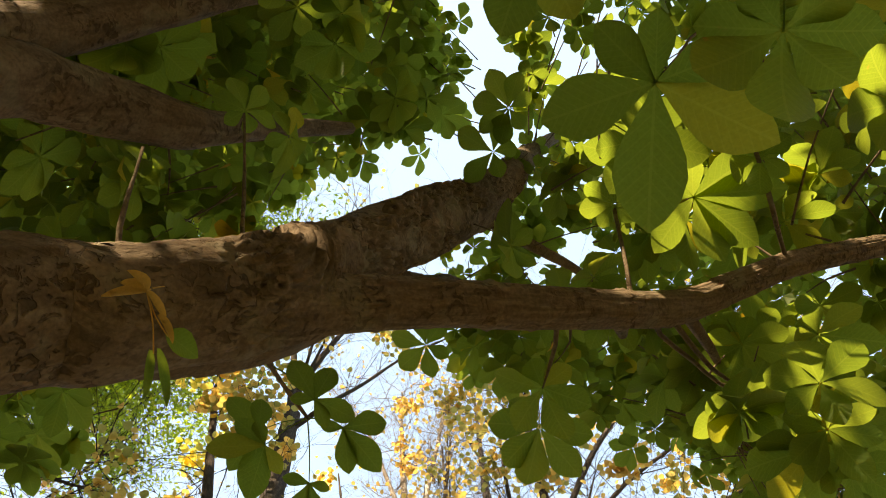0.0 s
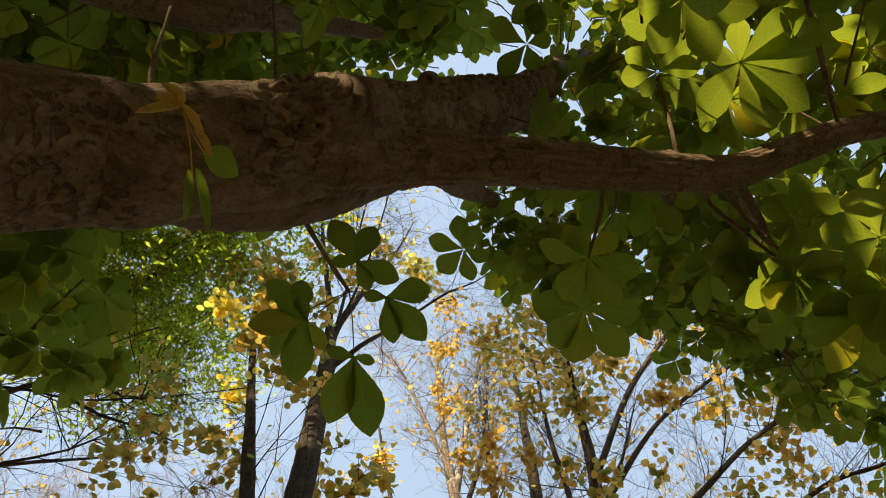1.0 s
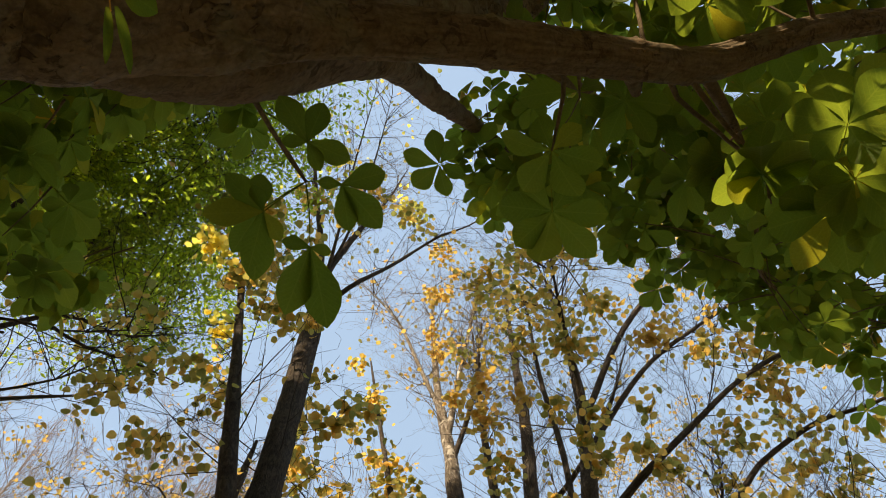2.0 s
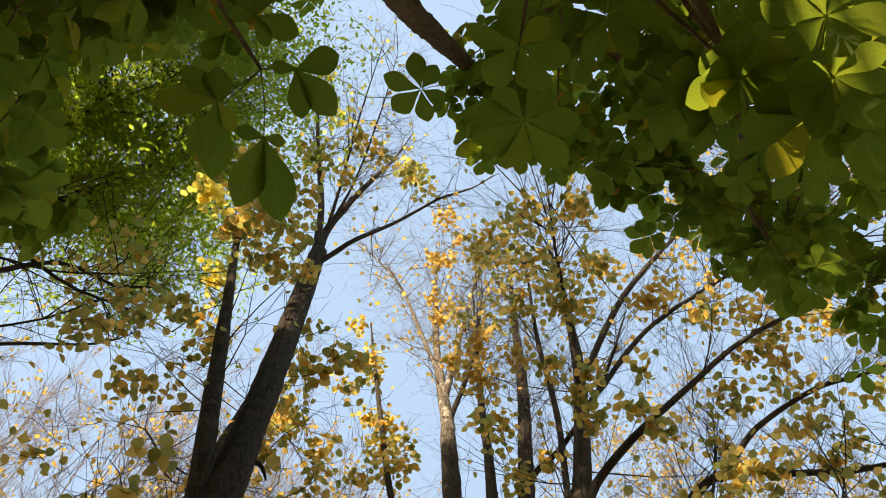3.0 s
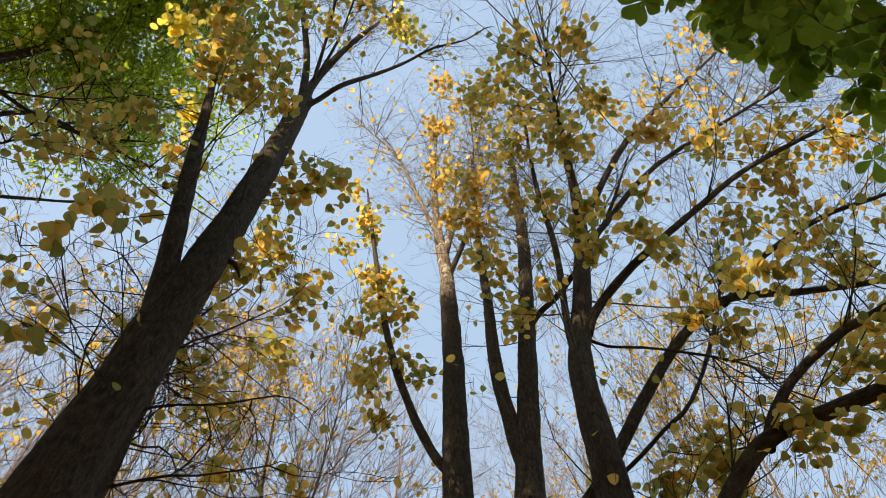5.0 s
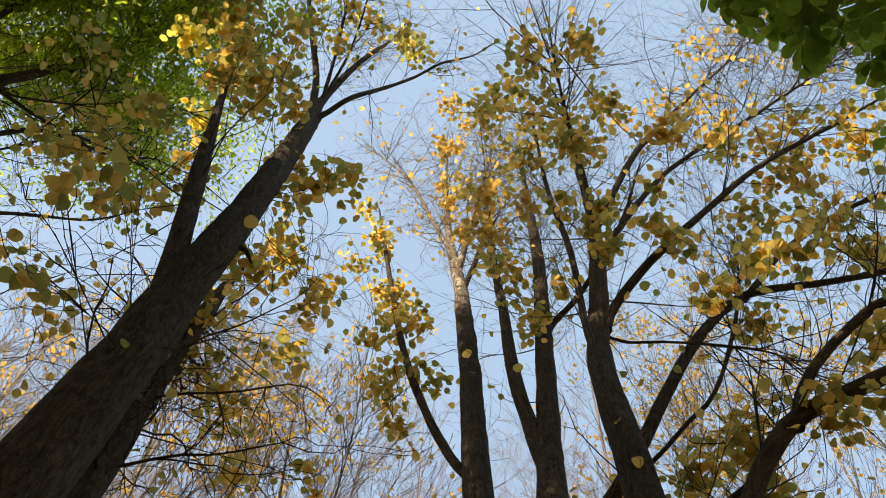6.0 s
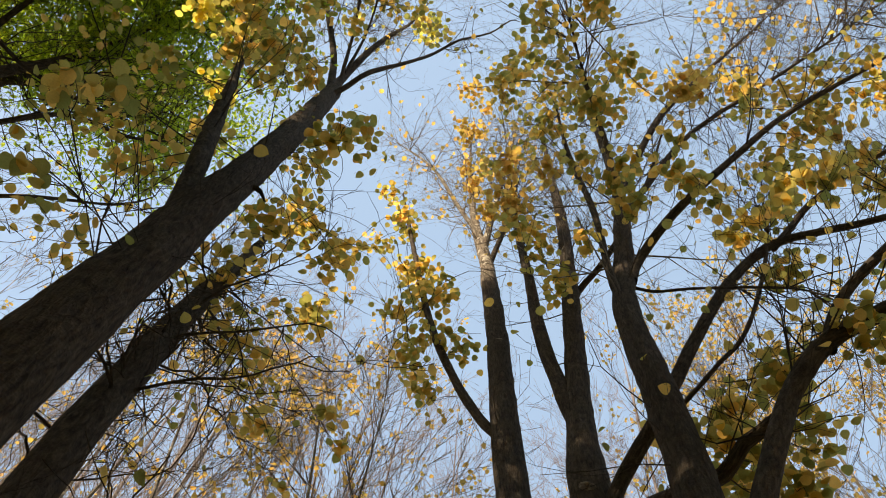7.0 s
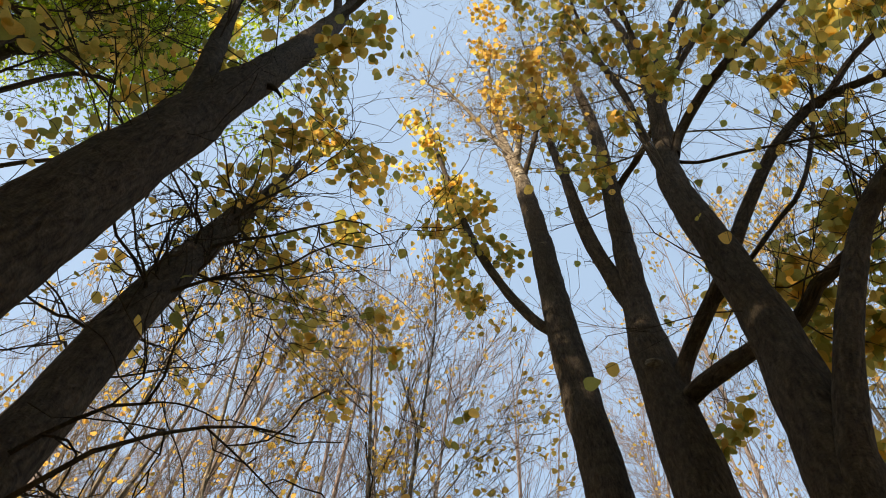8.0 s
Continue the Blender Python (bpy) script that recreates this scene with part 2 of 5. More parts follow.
def tube(line, sides, relief=0.0, seed=0.0, lump=0.0, flake=0.0):
    """A stem along the line (x, y, z, radius), closed by narrow ends, with bark ridges of that relief; flake: thick loose scales on stout wood, growth rings on thin."""
    line = np.asarray(line, float)
    c, r = line[:, :3], line[:, 3]
    d = np.gradient(c, axis=0)
    d /= np.linalg.norm(d, axis=1)[:, None] + 1e-9
    u = np.cross(d, (0.31, 0.17, 0.93) if abs(d[0, 2]) < 0.9 else (1, 0.2, 0))
    u /= np.linalg.norm(u, axis=1)[:, None] + 1e-9
    w = np.cross(d, u)
    a = np.linspace(0, 2 * math.pi, sides, endpoint=False)
    run = np.concatenate([[0], np.cumsum(np.linalg.norm(np.diff(c, axis=0), axis=1))])
    rad = np.repeat(r[:, None], sides, 1)
    if relief:
        for i in range(len(c)):
            for k in range(sides):
                cx, cy = math.cos(a[k]), math.sin(a[k])
                ridge = noise.noise((cx * 4 + seed, cy * 4, run[i] * 3.0)) + 0.6 * noise.noise((cx * 11 + seed, cy * 11, run[i] * 7.0))
                rad[i, k] += relief * ridge + lump * r[i] * noise.noise((cx * 1.1 + seed, cy * 1.1 + 5, run[i] * 1.6))
                if flake:
                    stout = min(1.0, max(0.0, (r[i] - 0.095) / 0.05))
                    patch = min(1.0, max(0.0, 0.45 + 2.2 * noise.noise((cx * 1.3 + seed, cy * 1.3, run[i] * 1.5))))
                    scale = noise.noise((cx * 6.5, cy * 6.5 + seed, run[i] * 20.0)) + 0.6 * noise.noise((cx * 15, cy * 15, run[i] * 44.0 + seed))
                    rad[i, k] += flake * stout * patch * min(1.0, max(-0.7, scale * 6.0))
    if flake:
        rng, at = random.Random(seed), 0.0
        while at < run[-1]:
            at += rng.uniform(0.16, 0.34)
            ring = np.exp(-((run - at) / 0.014) ** 2) * rng.uniform(0.05, 0.13) * (r < 0.1)
            rad *= 1.0 + ring[:, None] * (0.75 + 0.25 * np.cos(a * 2 + at * 9))[None, :]
    v = c[:, None] + rad[:, :, None] * (u[:, None] * np.cos(a)[None, :, None] + w[:, None] * np.sin(a)[None, :, None])
    m = len(c)
    i, k = np.meshgrid(np.arange(m - 1), np.arange(sides), indexing="ij")
    k2 = (k + 1) % sides
    q = np.stack([i * sides + k, i * sides + k2, (i + 1) * sides + k2, (i + 1) * sides + k], -1).reshape(-1, 4)
    mean = max(float(r.mean()), 0.004)
    fold = np.abs(np.arange(sides) / sides * 2 - 1) * math.pi * mean * 2
    uv = np.stack([np.repeat(fold[None], m, 0), np.repeat(run[:, None], sides, 1)], -1).reshape(-1, 2)
    return v.reshape(-1, 3), q, uv


# ---- leaf shapes ----
def blade(rows, half_width, length, fold=0.10, droop=0.25, point=0.08, fat=0.66, round_leaf=False):
    """One leaf blade along +y from its base: two columns of quads on a midrib."""
    v, uv, q = [], [], []
    for j in range(rows + 1):
        t = j / rows
        if round_leaf:
            w = half_width * math.sqrt(max(0.0, 1 - (2 * min(t * 1.08, 0.985) - 1) ** 2)) * (1.1 - 0.22 * t) + (0.06 if j == 0 else 0.003)
        else:
            w = half_width * (math.sin(math.pi * min(1.0, t ** (math.log(0.5) / math.log(fat)))) ** 0.85) + 0.004
            if 0 < j < rows:
                w *= 1.0 + (0.015 if j % 2 else -0.015)
        if j == rows:
            w = 0.002
        y, z = t * length, -droop * length * t * t
        v += [(-w, y - 0.04 * w, z + fold * w * 2), (0, y, z), (w, y - 0.04 * w, z + fold * w * 2)]
        uv += [(0.5 - 0.5 * w / half_width, t), (0.5, t), (0.5 + 0.5 * w / half_width, t)]
        if j:
            b = j * 3
            q += [(b - 3, b - 2, b + 1, b), (b - 2, b - 1, b + 2, b + 1)]
    return np.array(v), np.array(q), np.array(uv)


def turned(v, m):
    m = np.array(m)
    return v @ m[:3, :3].T + m[:3, 3]


def chestnut_leaf(rng, rows=8, count=7):
    """A palmate leaf, 0.2 m blades on a stalk; the stalk comes from -y, the blades spread round the middle."""
    heap = Heap()
    for k in range(count):
        share = k / (count - 1) * 2 - 1
        ang = share * 138 + rng.uniform(-7, 7)
        size = (1.0 - 0.42 * abs(share) ** 1.6) * rng.uniform(0.9, 1.08)
        v, q, uv = blade(rows, 0.060 * rng.uniform(0.92, 1.15) * (0.45 + 0.55 * size), 0.25 * size, rng.uniform(0.05, 0.16), rng.uniform(0.1, 0.45))
        heap.add(turned(v, pose(0, 0, 0, rng.uniform(-22, 6), rng.uniform(-16, 16), -ang) @ pose(0, 0.008, 0)), q, uv)
    stalk = spline([(0, 0.004, 0, 0.0022), (0, -0.05, 0.012, 0.002), (0, -0.12, 0.05, 0.0025)], 0.04)
    heap.add(*tube(stalk, 4))
    return np.concatenate(heap.v), np.concatenate(heap.q), np.concatenate(heap.uv)


def round_leaf(rng):
    """A nearly round leaf, 1 m across before scaling, hung by its base."""
    v, q, uv = blade(6, 0.5 * rng.uniform(0.84, 1.0), 1.0, rng.uniform(0.02, 0.2), rng.uniform(-0.1, 0.3), round_leaf=True)
    return v, q, uv


def narrow_leaf(rng):
    v, q, uv = blade(2, 0.26, 1.0, 0.12, 0.15)
    return v, q, uv


def strew(heap, shapes, places, turns, sizes, rng):
    """Lays many leaves of a few shapes into one heap."""
    places, turns, sizes = np.asarray(places), np.asarray(turns), np.asarray(sizes)
    which = np.array([rng.randrange(len(shapes)) for _ in range(len(places))])
    for s, (v, q, uv) in enumerate(shapes):
        at = np.nonzero(which == s)[0]
        if not len(at):
            continue
        vv = np.einsum("nij,vj->nvi", turns[at], v) * sizes[at][:, None, None] + places[at][:, None]
        qq = q[None] + (np.arange(len(at)) * len(v))[:, None, None]
        heap.add(vv.reshape(-1, 3), qq.reshape(-1, 4), np.tile(uv, (len(at), 1)))


def leaf_turn(rng, tilt):
    return np.array(Euler((radians(rng.gauss(-12, tilt)), radians(rng.gauss(0, tilt)), rng.uniform(0, 6.283))).to_matrix())


# gaps in the crowns, where sun flecks fall: place and width
FLECKS = [(1.18, 0.46, 5.26, 0.42), (1.0, 0.34, 5.68, 0.26), (1.6, 1.06, 5.05, 0.26), (-0.8, 0.48, 4.15, 0.02), (-3.26, 4.0, 11.6, 0.5), (1.5, 0.3, 5.2, 0.24), (2.1, 0.7, 5.5, 0.24), (0.9, -0.3, 5.0, 0.22), (1.5, 0.2, 8.6, 0.3), (0.9, -0.5, 9.0, 0.3)]


def in_gap(p, leaf=0.0):
    for gx, gy, gz, wide in FLECKS:
        d = Vector(p) - Vector((gx, gy, gz))
        run = d.dot(sun_from)
        if run > 0.22 and (d - sun_from * run).length < wide + leaf + 0.012 * run:
            return True
    return False


# ---- trees ----
def tree_base(name, at, label, category="tree", group=""):
    base = new(name)
    base.empty_display_size = 0.3
    base.matrix_basis = Matrix.Translation(at)
    return tagged(base, label=label, category=category, group=group)


def stem(name, rows, parent, material, sides=14, step=0.12, relief=0.006, lump=0.10, label="", flake=0.0):
    line = spline(rows, step)
    v, q, uv = tube(line, sides, relief, rows[0][0] * 3.7 + rows[0][2], lump, flake)
    part(name, quad_mesh(name, v, q, uv, material), parent, label)
    return line


def twig_tubes(heap, lines, sides=3):
    """Many thin stems at once: lines is an array of (stem, point, x y z radius)."""
    c, r = lines[:, :, :3], lines[:, :, 3]
    d = np.gradient(c, axis=1)
    d /= np.linalg.norm(d, axis=2)[..., None] + 1e-9
    u = np.cross(d, np.array((0.83, 0.47, 0.21)))
    u /= np.linalg.norm(u, axis=2)[..., None] + 1e-9
    w = np.cross(d, u)
    a = np.arange(sides) / sides * 2 * math.pi
    v = c[:, :, None] + r[:, :, None, None] * (u[:, :, None] * np.cos(a)[:, None] + w[:, :, None] * np.sin(a)[:, None])
    n, m = c.shape[:2]
    i, k = np.meshgrid(np.arange(m - 1), np.arange(sides), indexing="ij")
    k2 = (k + 1) % sides
    q = np.stack([i * sides + k, i * sides + k2, (i + 1) * sides + k2, (i + 1) * sides + k], -1).reshape(-1, 4)
    q = (q[None] + (np.arange(n) * m * sides)[:, None, None]).reshape(-1, 4)
    uv = np.stack([np.broadcast_to(np.abs(a / math.pi - 1) * 0.03, (n, m, sides)), np.broadcast_to(np.arange(m)[None, :, None] * 0.1, (n, m, sides))], -1)
    heap.add(v.reshape(-1, 3), q, uv.reshape(-1, 2))


def grow(heap, starts, ways, lengths, radii, depth, rs, rise=0.15, spread=38, kids=4, wander=0.16, sides=3, least=0.0018, segs=(5, 4)):
    """Twigs with side twigs, level by level; returns their ends and directions."""
    p, d = np.array(starts, float), np.array(ways, float)
    lengths, radii = np.array(lengths, float), np.array(radii, float)
    ends, heads = [], []
    for level in range(depth + 1):
        n = segs[0] if level < depth else segs[1]
        d /= np.linalg.norm(d, axis=1)[:, None] + 1e-9
        line = np.zeros((len(p), n + 1, 4))
        line[:, 0, :3], line[:, 0, 3] = p, radii
        for i in range(n):
            d = d + rs.normal(0, 1, d.shape) * np.array((wander, wander, wander * 0.6)) + np.array((0, 0, rise * 0.5))
            d /= np.linalg.norm(d, axis=1)[:, None]
            p = p + d * (lengths / n)[:, None]
            line[:, i + 1, :3], line[:, i + 1, 3] = p, np.maximum(least, radii * (1 - 0.75 * (i + 1) / n))
        twig_tubes(heap, line, sides)
        ends.append(p), heads.append(d)
        if level == depth:
            break
        at = np.clip(1 + ((np.arange(kids)[None] + rs.rand(len(p), kids)) / kids * n).astype(int), 1, n)
        rows = np.repeat(np.arange(len(p)), kids)
        base = line[rows, at.ravel()]
        dd = d[rows]
        side = rs.normal(0, 1, dd.shape)
        side -= dd * (side * dd).sum(1)[:, None]
        side /= np.linalg.norm(side, axis=1)[:, None] + 1e-6
        f = np.tan(np.radians(spread * rs.uniform(0.6, 1.25, len(rows))))
        p, d = base[:, :3], dd + side * f[:, None]
        lengths, radii = lengths[rows] * rs.uniform(0.42, 0.68, len(rows)), base[:, 3] * 0.7
    return np.concatenate(ends), np.concatenate(heads)


def nearest(lines, p, rng=None):
    """The nearest point of the limbs, or one of the near ones."""
    every = np.concatenate([l[:, :3] for l in lines])
    far = np.linalg.norm(every - p, axis=1)
    if rng is None:
        return every[int(np.argmin(far))]
    return every[rng.choice(list(np.nonzero(far < far.min() * 1.3 + 0.15)[0]))]


def sprays(tree, lines, rows, materials, shapes, bark, seed, size=(0.075, 0.115), singles=180, tilt=21, flat=0.4, more=1.9, label=""):
    """Leaf sprays (x, y, z, radius, leaves) on thin twigs from the nearest limb; the first leaves are pieces of their own."""
    rng = random.Random(seed)
    twigs = Heap()
    heaps = [Heap() for _ in materials]
    shared = [[quad_mesh("leaf", *shape, m) for shape in shapes] for m in materials]
    lone = 0
    for x, y, z, r, n, *kind in rows:
        c = np.array((x, y, z))
        k = max(2, n // 16)
        n = int(n * more)
        root = nearest(lines, c, rng)
        gap = np.linalg.norm(c - root)
        bow = (root + c) / 2 + np.array([rng.gauss(0, 0.12 * gap), rng.gauss(0, 0.12 * gap), 0.12 * gap])
        main = spline([(*root, 0.003 + 0.002 * gap), (*bow, 0.003), (*c, 0.002)], 0.15)
        twigs.add(*tube(main, 5))
        for _ in range(k * 2):
            b = main[int(len(main) * rng.uniform(0.5, 0.99))]
            e = c + np.array([rng.gauss(0, r * 0.75), rng.gauss(0, r * 0.75), rng.gauss(0, r * 0.75 * flat)])
            mid = (b[:3] + e) / 2 + np.array([rng.gauss(0, 0.04), rng.gauss(0, 0.04), 0.04])
            twigs.add(*tube(spline([(*b[:3], 0.0035), (*mid, 0.0028), (*e, 0.0018)], 0.2), 3))
        which = kind[0] if kind else 0
        places, turns, sizes = [], [], []
        decks = max(1, n // 26)
        for deck in range(decks):
            mid = c + np.array([rng.gauss(0, r * 0.6), rng.gauss(0, r * 0.6), rng.gauss(0, r * 0.5)])
            slope = np.array([rng.gauss(0, 0.22), rng.gauss(0, 0.22)])
            laid = []
            for _ in range(n // decks * 4):
                if len(laid) >= n // decks + 1:
                    break
                e = np.array([rng.gauss(0, r * 0.33), rng.gauss(0, r * 0.33)])
                if all((e[0] - o[0]) ** 2 + (e[1] - o[1]) ** 2 > (0.5 * size[0]) ** 2 for o in laid):
                    laid.append(e)
            for j, e in enumerate(laid):
                p = mid + np.array([e[0], e[1], e.dot(slope) + rng.gauss(0, 0.025)])
                t, s = leaf_turn(rng, tilt), rng.uniform(*size)
                if lone < singles and rng.random() < singles * 1.1 / (more * sum(row[4] for row in rows)):
                    ob = part("leaf", rng.choice(shared[which]), tree)
                    ob.matrix_basis = Matrix.Translation(p) @ Matrix([list(a) for a in t]).to_4x4() @ Matrix.Scale(s, 4)
                    lone += 1
                else:
                    places.append(p), turns.append(t), sizes.append(s)
        if places:
            strew(heaps[which], shapes, places, turns, sizes, rng)
    part("branchwork", twigs.mesh("branchwork", bark), tree, kind="stuff")
    for heap, m in zip(heaps, materials):
        if heap.n:
            part("foliage", heap.mesh("foliage", m), tree, label, kind="stuff")


def side_twigs(tree, lines, count, seed, bark, length=(0.5, 1.5), kids=3, depth=2, rise=0.25, leaf=None, per_tip=0.0, size=(0.07, 0.11), low=0.2, wander=0.16, high=1.0, segs=(5, 4), stout=1.0, out=1.1):
    """Bare side twigs along the limbs, with a few leaves at their ends."""
    rng, rs = random.Random(seed), np.random.RandomState(seed)
    heap, at, ways, longs = Heap(), [], [], []
    for _ in range(count):
        line = rng.choice(lines)
        i = int(len(line) * rng.uniform(low, high)) % len(line)
        j = min(i + 1, len(line) - 1)
        d = line[j][:3] - line[max(0, j - 2)][:3]
        side = np.array([rng.gauss(0, 1), rng.gauss(0, 1), rng.gauss(0.2, 0.6)])
        side /= np.linalg.norm(side)
        at.append(line[i][:3]), ways.append(d / (np.linalg.norm(d) + 1e-6) + side * out), longs.append(rng.uniform(*length))
    ends, heads = grow(heap, at, ways, longs, stout * (0.004 + 0.0035 * np.array(longs)), depth, rs, rise, 40, kids, wander, least=0.0018 * stout, segs=segs)
    part("branchwork", heap.mesh("branchwork", bark), tree, kind="stuff")
    tips = list(zip(ends, heads))
    if leaf and per_tip:
        places, turns, sizes = [], [], []
        for p, d in tips:
            while rng.random() < per_tip:
                places.append(p + np.array([rng.gauss(0, 0.08) for _ in range(3)]))
                turns.append(leaf_turn(rng, 30)), sizes.append(rng.uniform(*size))
                if rng.random() > 0.6:
                    break
        if places:
            material, shapes = leaf
            crown = Heap()
            strew(crown, shapes, places, turns, sizes, rng)
            part("foliage", crown.mesh("foliage", material), tree, kind="stuff")


# ---- ground ----
def ground_sheet():
    n, reach = 90, 900.0
    g = np.linspace(-1, 1, n)
    g = np.sign(g) * (np.abs(g) ** 3) * reach
    v = []
    for yy in g:
        for xx in g:
            near = math.exp(-(xx * xx + yy * yy) / 3600.0)
            v.append((xx, yy, 0.12 * noise.noise((xx * 0.35, yy * 0.35, 0)) * near - 0.05))
    i, k = np.meshgrid(np.arange(n - 1), np.arange(n - 1), indexing="ij")
    q = np.stack([i * n + k, i * n + k + 1, (i + 1) * n + k + 1, (i + 1) * n + k], -1).reshape(-1, 4)
    v = np.array(v)
    ob = new("ground", quad_mesh("ground", v, q, v[:, :2], LITTER))
    tagged(ob, "forest floor strewn with brown and yellow fallen leaves", "ground", kind="structure")


ground_sheet()
rng0 = random.Random(5)
ROUND = [round_leaf(rng0) for _ in range(5)]
NARROW = [narrow_leaf(rng0)]
PALM = [chestnut_leaf(rng0, 14, n) for n in (7, 7, 6, 5, 7, 6)]
PALM_FAR = [chestnut_leaf(rng0, 7, n) for n in (7, 6, 5, 7)]
PALM_REAR = [chestnut_leaf(rng0, 3, n) for n in (7, 6, 5)]
ROUND_FAR = [blade(2, 0.5, 1.0, 0.1, 0.15)]


# ---- leaning linden with a forked trunk ----
linden_a = tree_base("linden_tree", (-1.28, 4.05, 0), "dark-barked linden with forked trunk and thin yellowing leaves", group="linden grove")
a_lines = [
    stem("trunk", [(-1.265, 4.05, -0.1, 0.268), (-1.305, 4.12, 0.8, 0.203), (-1.435, 4.3, 3.0, 0.177), (-1.495, 4.36, 4.0, 0.169), (-1.545, 4.42, 5.0, 0.163), (-1.625, 4.5, 6, 0.158), (-1.685, 4.56, 7, 0.146), (-1.775, 4.66, 8, 0.141), (-1.955, 4.82, 10, 0.141), (-2.135, 4.95, 12, 0.139), (-2.315, 5.07, 14, 0.128)], linden_a, BARK_LINDEN, 24, 0.08, 0.010),
    stem("limb", [(-1.64, 4.5, 5.9, 0.085), (-1.8, 4.46, 6.7, 0.084), (-2.18, 4.38, 8.46, 0.08), (-2.51, 4.33, 9.97, 0.062), (-3.1, 4.22, 12.68, 0.035), (-3.4, 4.1, 14.5, 0.02)], linden_a, BARK_LINDEN, 12),
    stem("limb", [(-2.34, 5.07, 14.0, 0.09), (-2.38, 5.06, 15.3, 0.07), (-2.1, 4.85, 16.4, 0.055), (-1.85, 4.75, 17.6, 0.042), (-1.62, 4.72, 19.2, 0.026), (-1.35, 4.5, 21.0, 0.008)], linden_a, BARK_LINDEN, 10),
    stem("limb", [(-2.32, 5.05, 13.8, 0.07), (-2.5, 4.7, 15.4, 0.055), (-2.8, 3.95, 17.0, 0.04), (-2.95, 2.9, 18.2, 0.012)], linden_a, BARK_LINDEN, 9),
    stem("limb", [(-2.36, 5.05, 14.9, 0.036), (-2.25, 4.5, 16.0, 0.026), (-2.1, 3.7, 17.2, 0.017), (-1.75, 2.6, 18.0, 0.007)], linden_a, BARK_LINDEN, 8),
    stem("limb", [(-2.36, 5.05, 15.1, 0.032), (-2.0, 4.4, 16.4, 0.02), (-1.6, 3.3, 17.4, 0.013), (-1.4, 2.5, 18.4, 0.006)], linden_a, BARK_LINDEN, 7),
    stem("limb", [(-1.74, 4.6, 7.4, 0.034), (-1.6, 4.65, 7.46, 0.026), (-1.53, 4.69, 7.43, 0.019), (-1.48, 4.74, 7.33, 0.008)], linden_a, BARK_LINDEN, 9, 0.06, 0.004, 0.1, "broken dead stub"),
    stem("limb", [(-2.25, 5.02, 13.2, 0.05), (-2.0, 4.95, 13.6, 0.042), (-1.71, 4.85, 13.95, 0.036), (-1.28, 4.92, 14.95, 0.03), (-0.93, 4.96, 15.9, 0.026), (-0.52, 4.86, 16.4, 0.021), (0.0, 4.9, 17.2, 0.015), (0.38, 4.78, 17.6, 0.011), (0.55, 4.9, 18.4, 0.006)], linden_a, BARK_LINDEN, 8),
]
sprays(linden_a, a_lines[:6] + a_lines[7:], [
    (-3.24, 3.80, 12.0, 0.40, 26, 1), (-3.22, 4.3, 11.0, 0.36, 24, 1), (-3.1, 4.0, 11.6, 0.34, 16, 1), (-3.17, 3.68, 13.5, 0.47, 110), (-2.83, 4.2, 12.0, 0.31, 80), (-2.53, 4.26, 12.5, 0.36, 50), (-2.04, 4.52, 11.5, 0.26, 25),
    (-1.4, 4.79, 9.3, 0.2, 22), (-1.11, 4.72, 9.8, 0.2, 22), (-2.15, 5.64, 10.3, 0.26, 34), (-2.03, 6.36, 10.6, 0.29, 54),
    (-2.39, 3.74, 11.5, 0.30, 26), (-2.02, 4.26, 10.5, 0.30, 26), (-2.57, 3.26, 12.0, 0.35, 40), (-2.08, 3.47, 11.5, 0.30, 22), (-2.79, 3.58, 12.0, 0.30, 36), (-2.80, 4.71, 9.5, 0.30, 22), (-3.12, 4.60, 9.0, 0.30, 18), (-1.2, 4.64, 9.6, 0.22, 14), (-1.78, 4.30, 11.0, 0.25, 10),
    (-2.04, 3.83, 17.0, 0.40, 22, 1), (-1.49, 4.26, 16.5, 0.40, 24), (-1.04, 4.36, 16.0, 0.30, 20), (-2.21, 4.24, 16.0, 0.30, 24), (-3.09, 2.81, 18.0, 0.30, 14, 1), (-2.87, 3.93, 16.0, 0.30, 18),
    (-1.98, 4.24, 17.0, 0.6, 30), (-1.26, 4.67, 16.5, 0.5, 16), (-0.95, 4.9, 17.2, 0.35, 26, 1), (-1.5, 4.7, 18.5, 0.45, 20, 1), (-2.32, 4.24, 15.5, 0.37, 35)], [LINDEN, LINDEN_YELLOW], ROUND, BARK_LINDEN, 11, (0.08, 0.115), more=1.35)
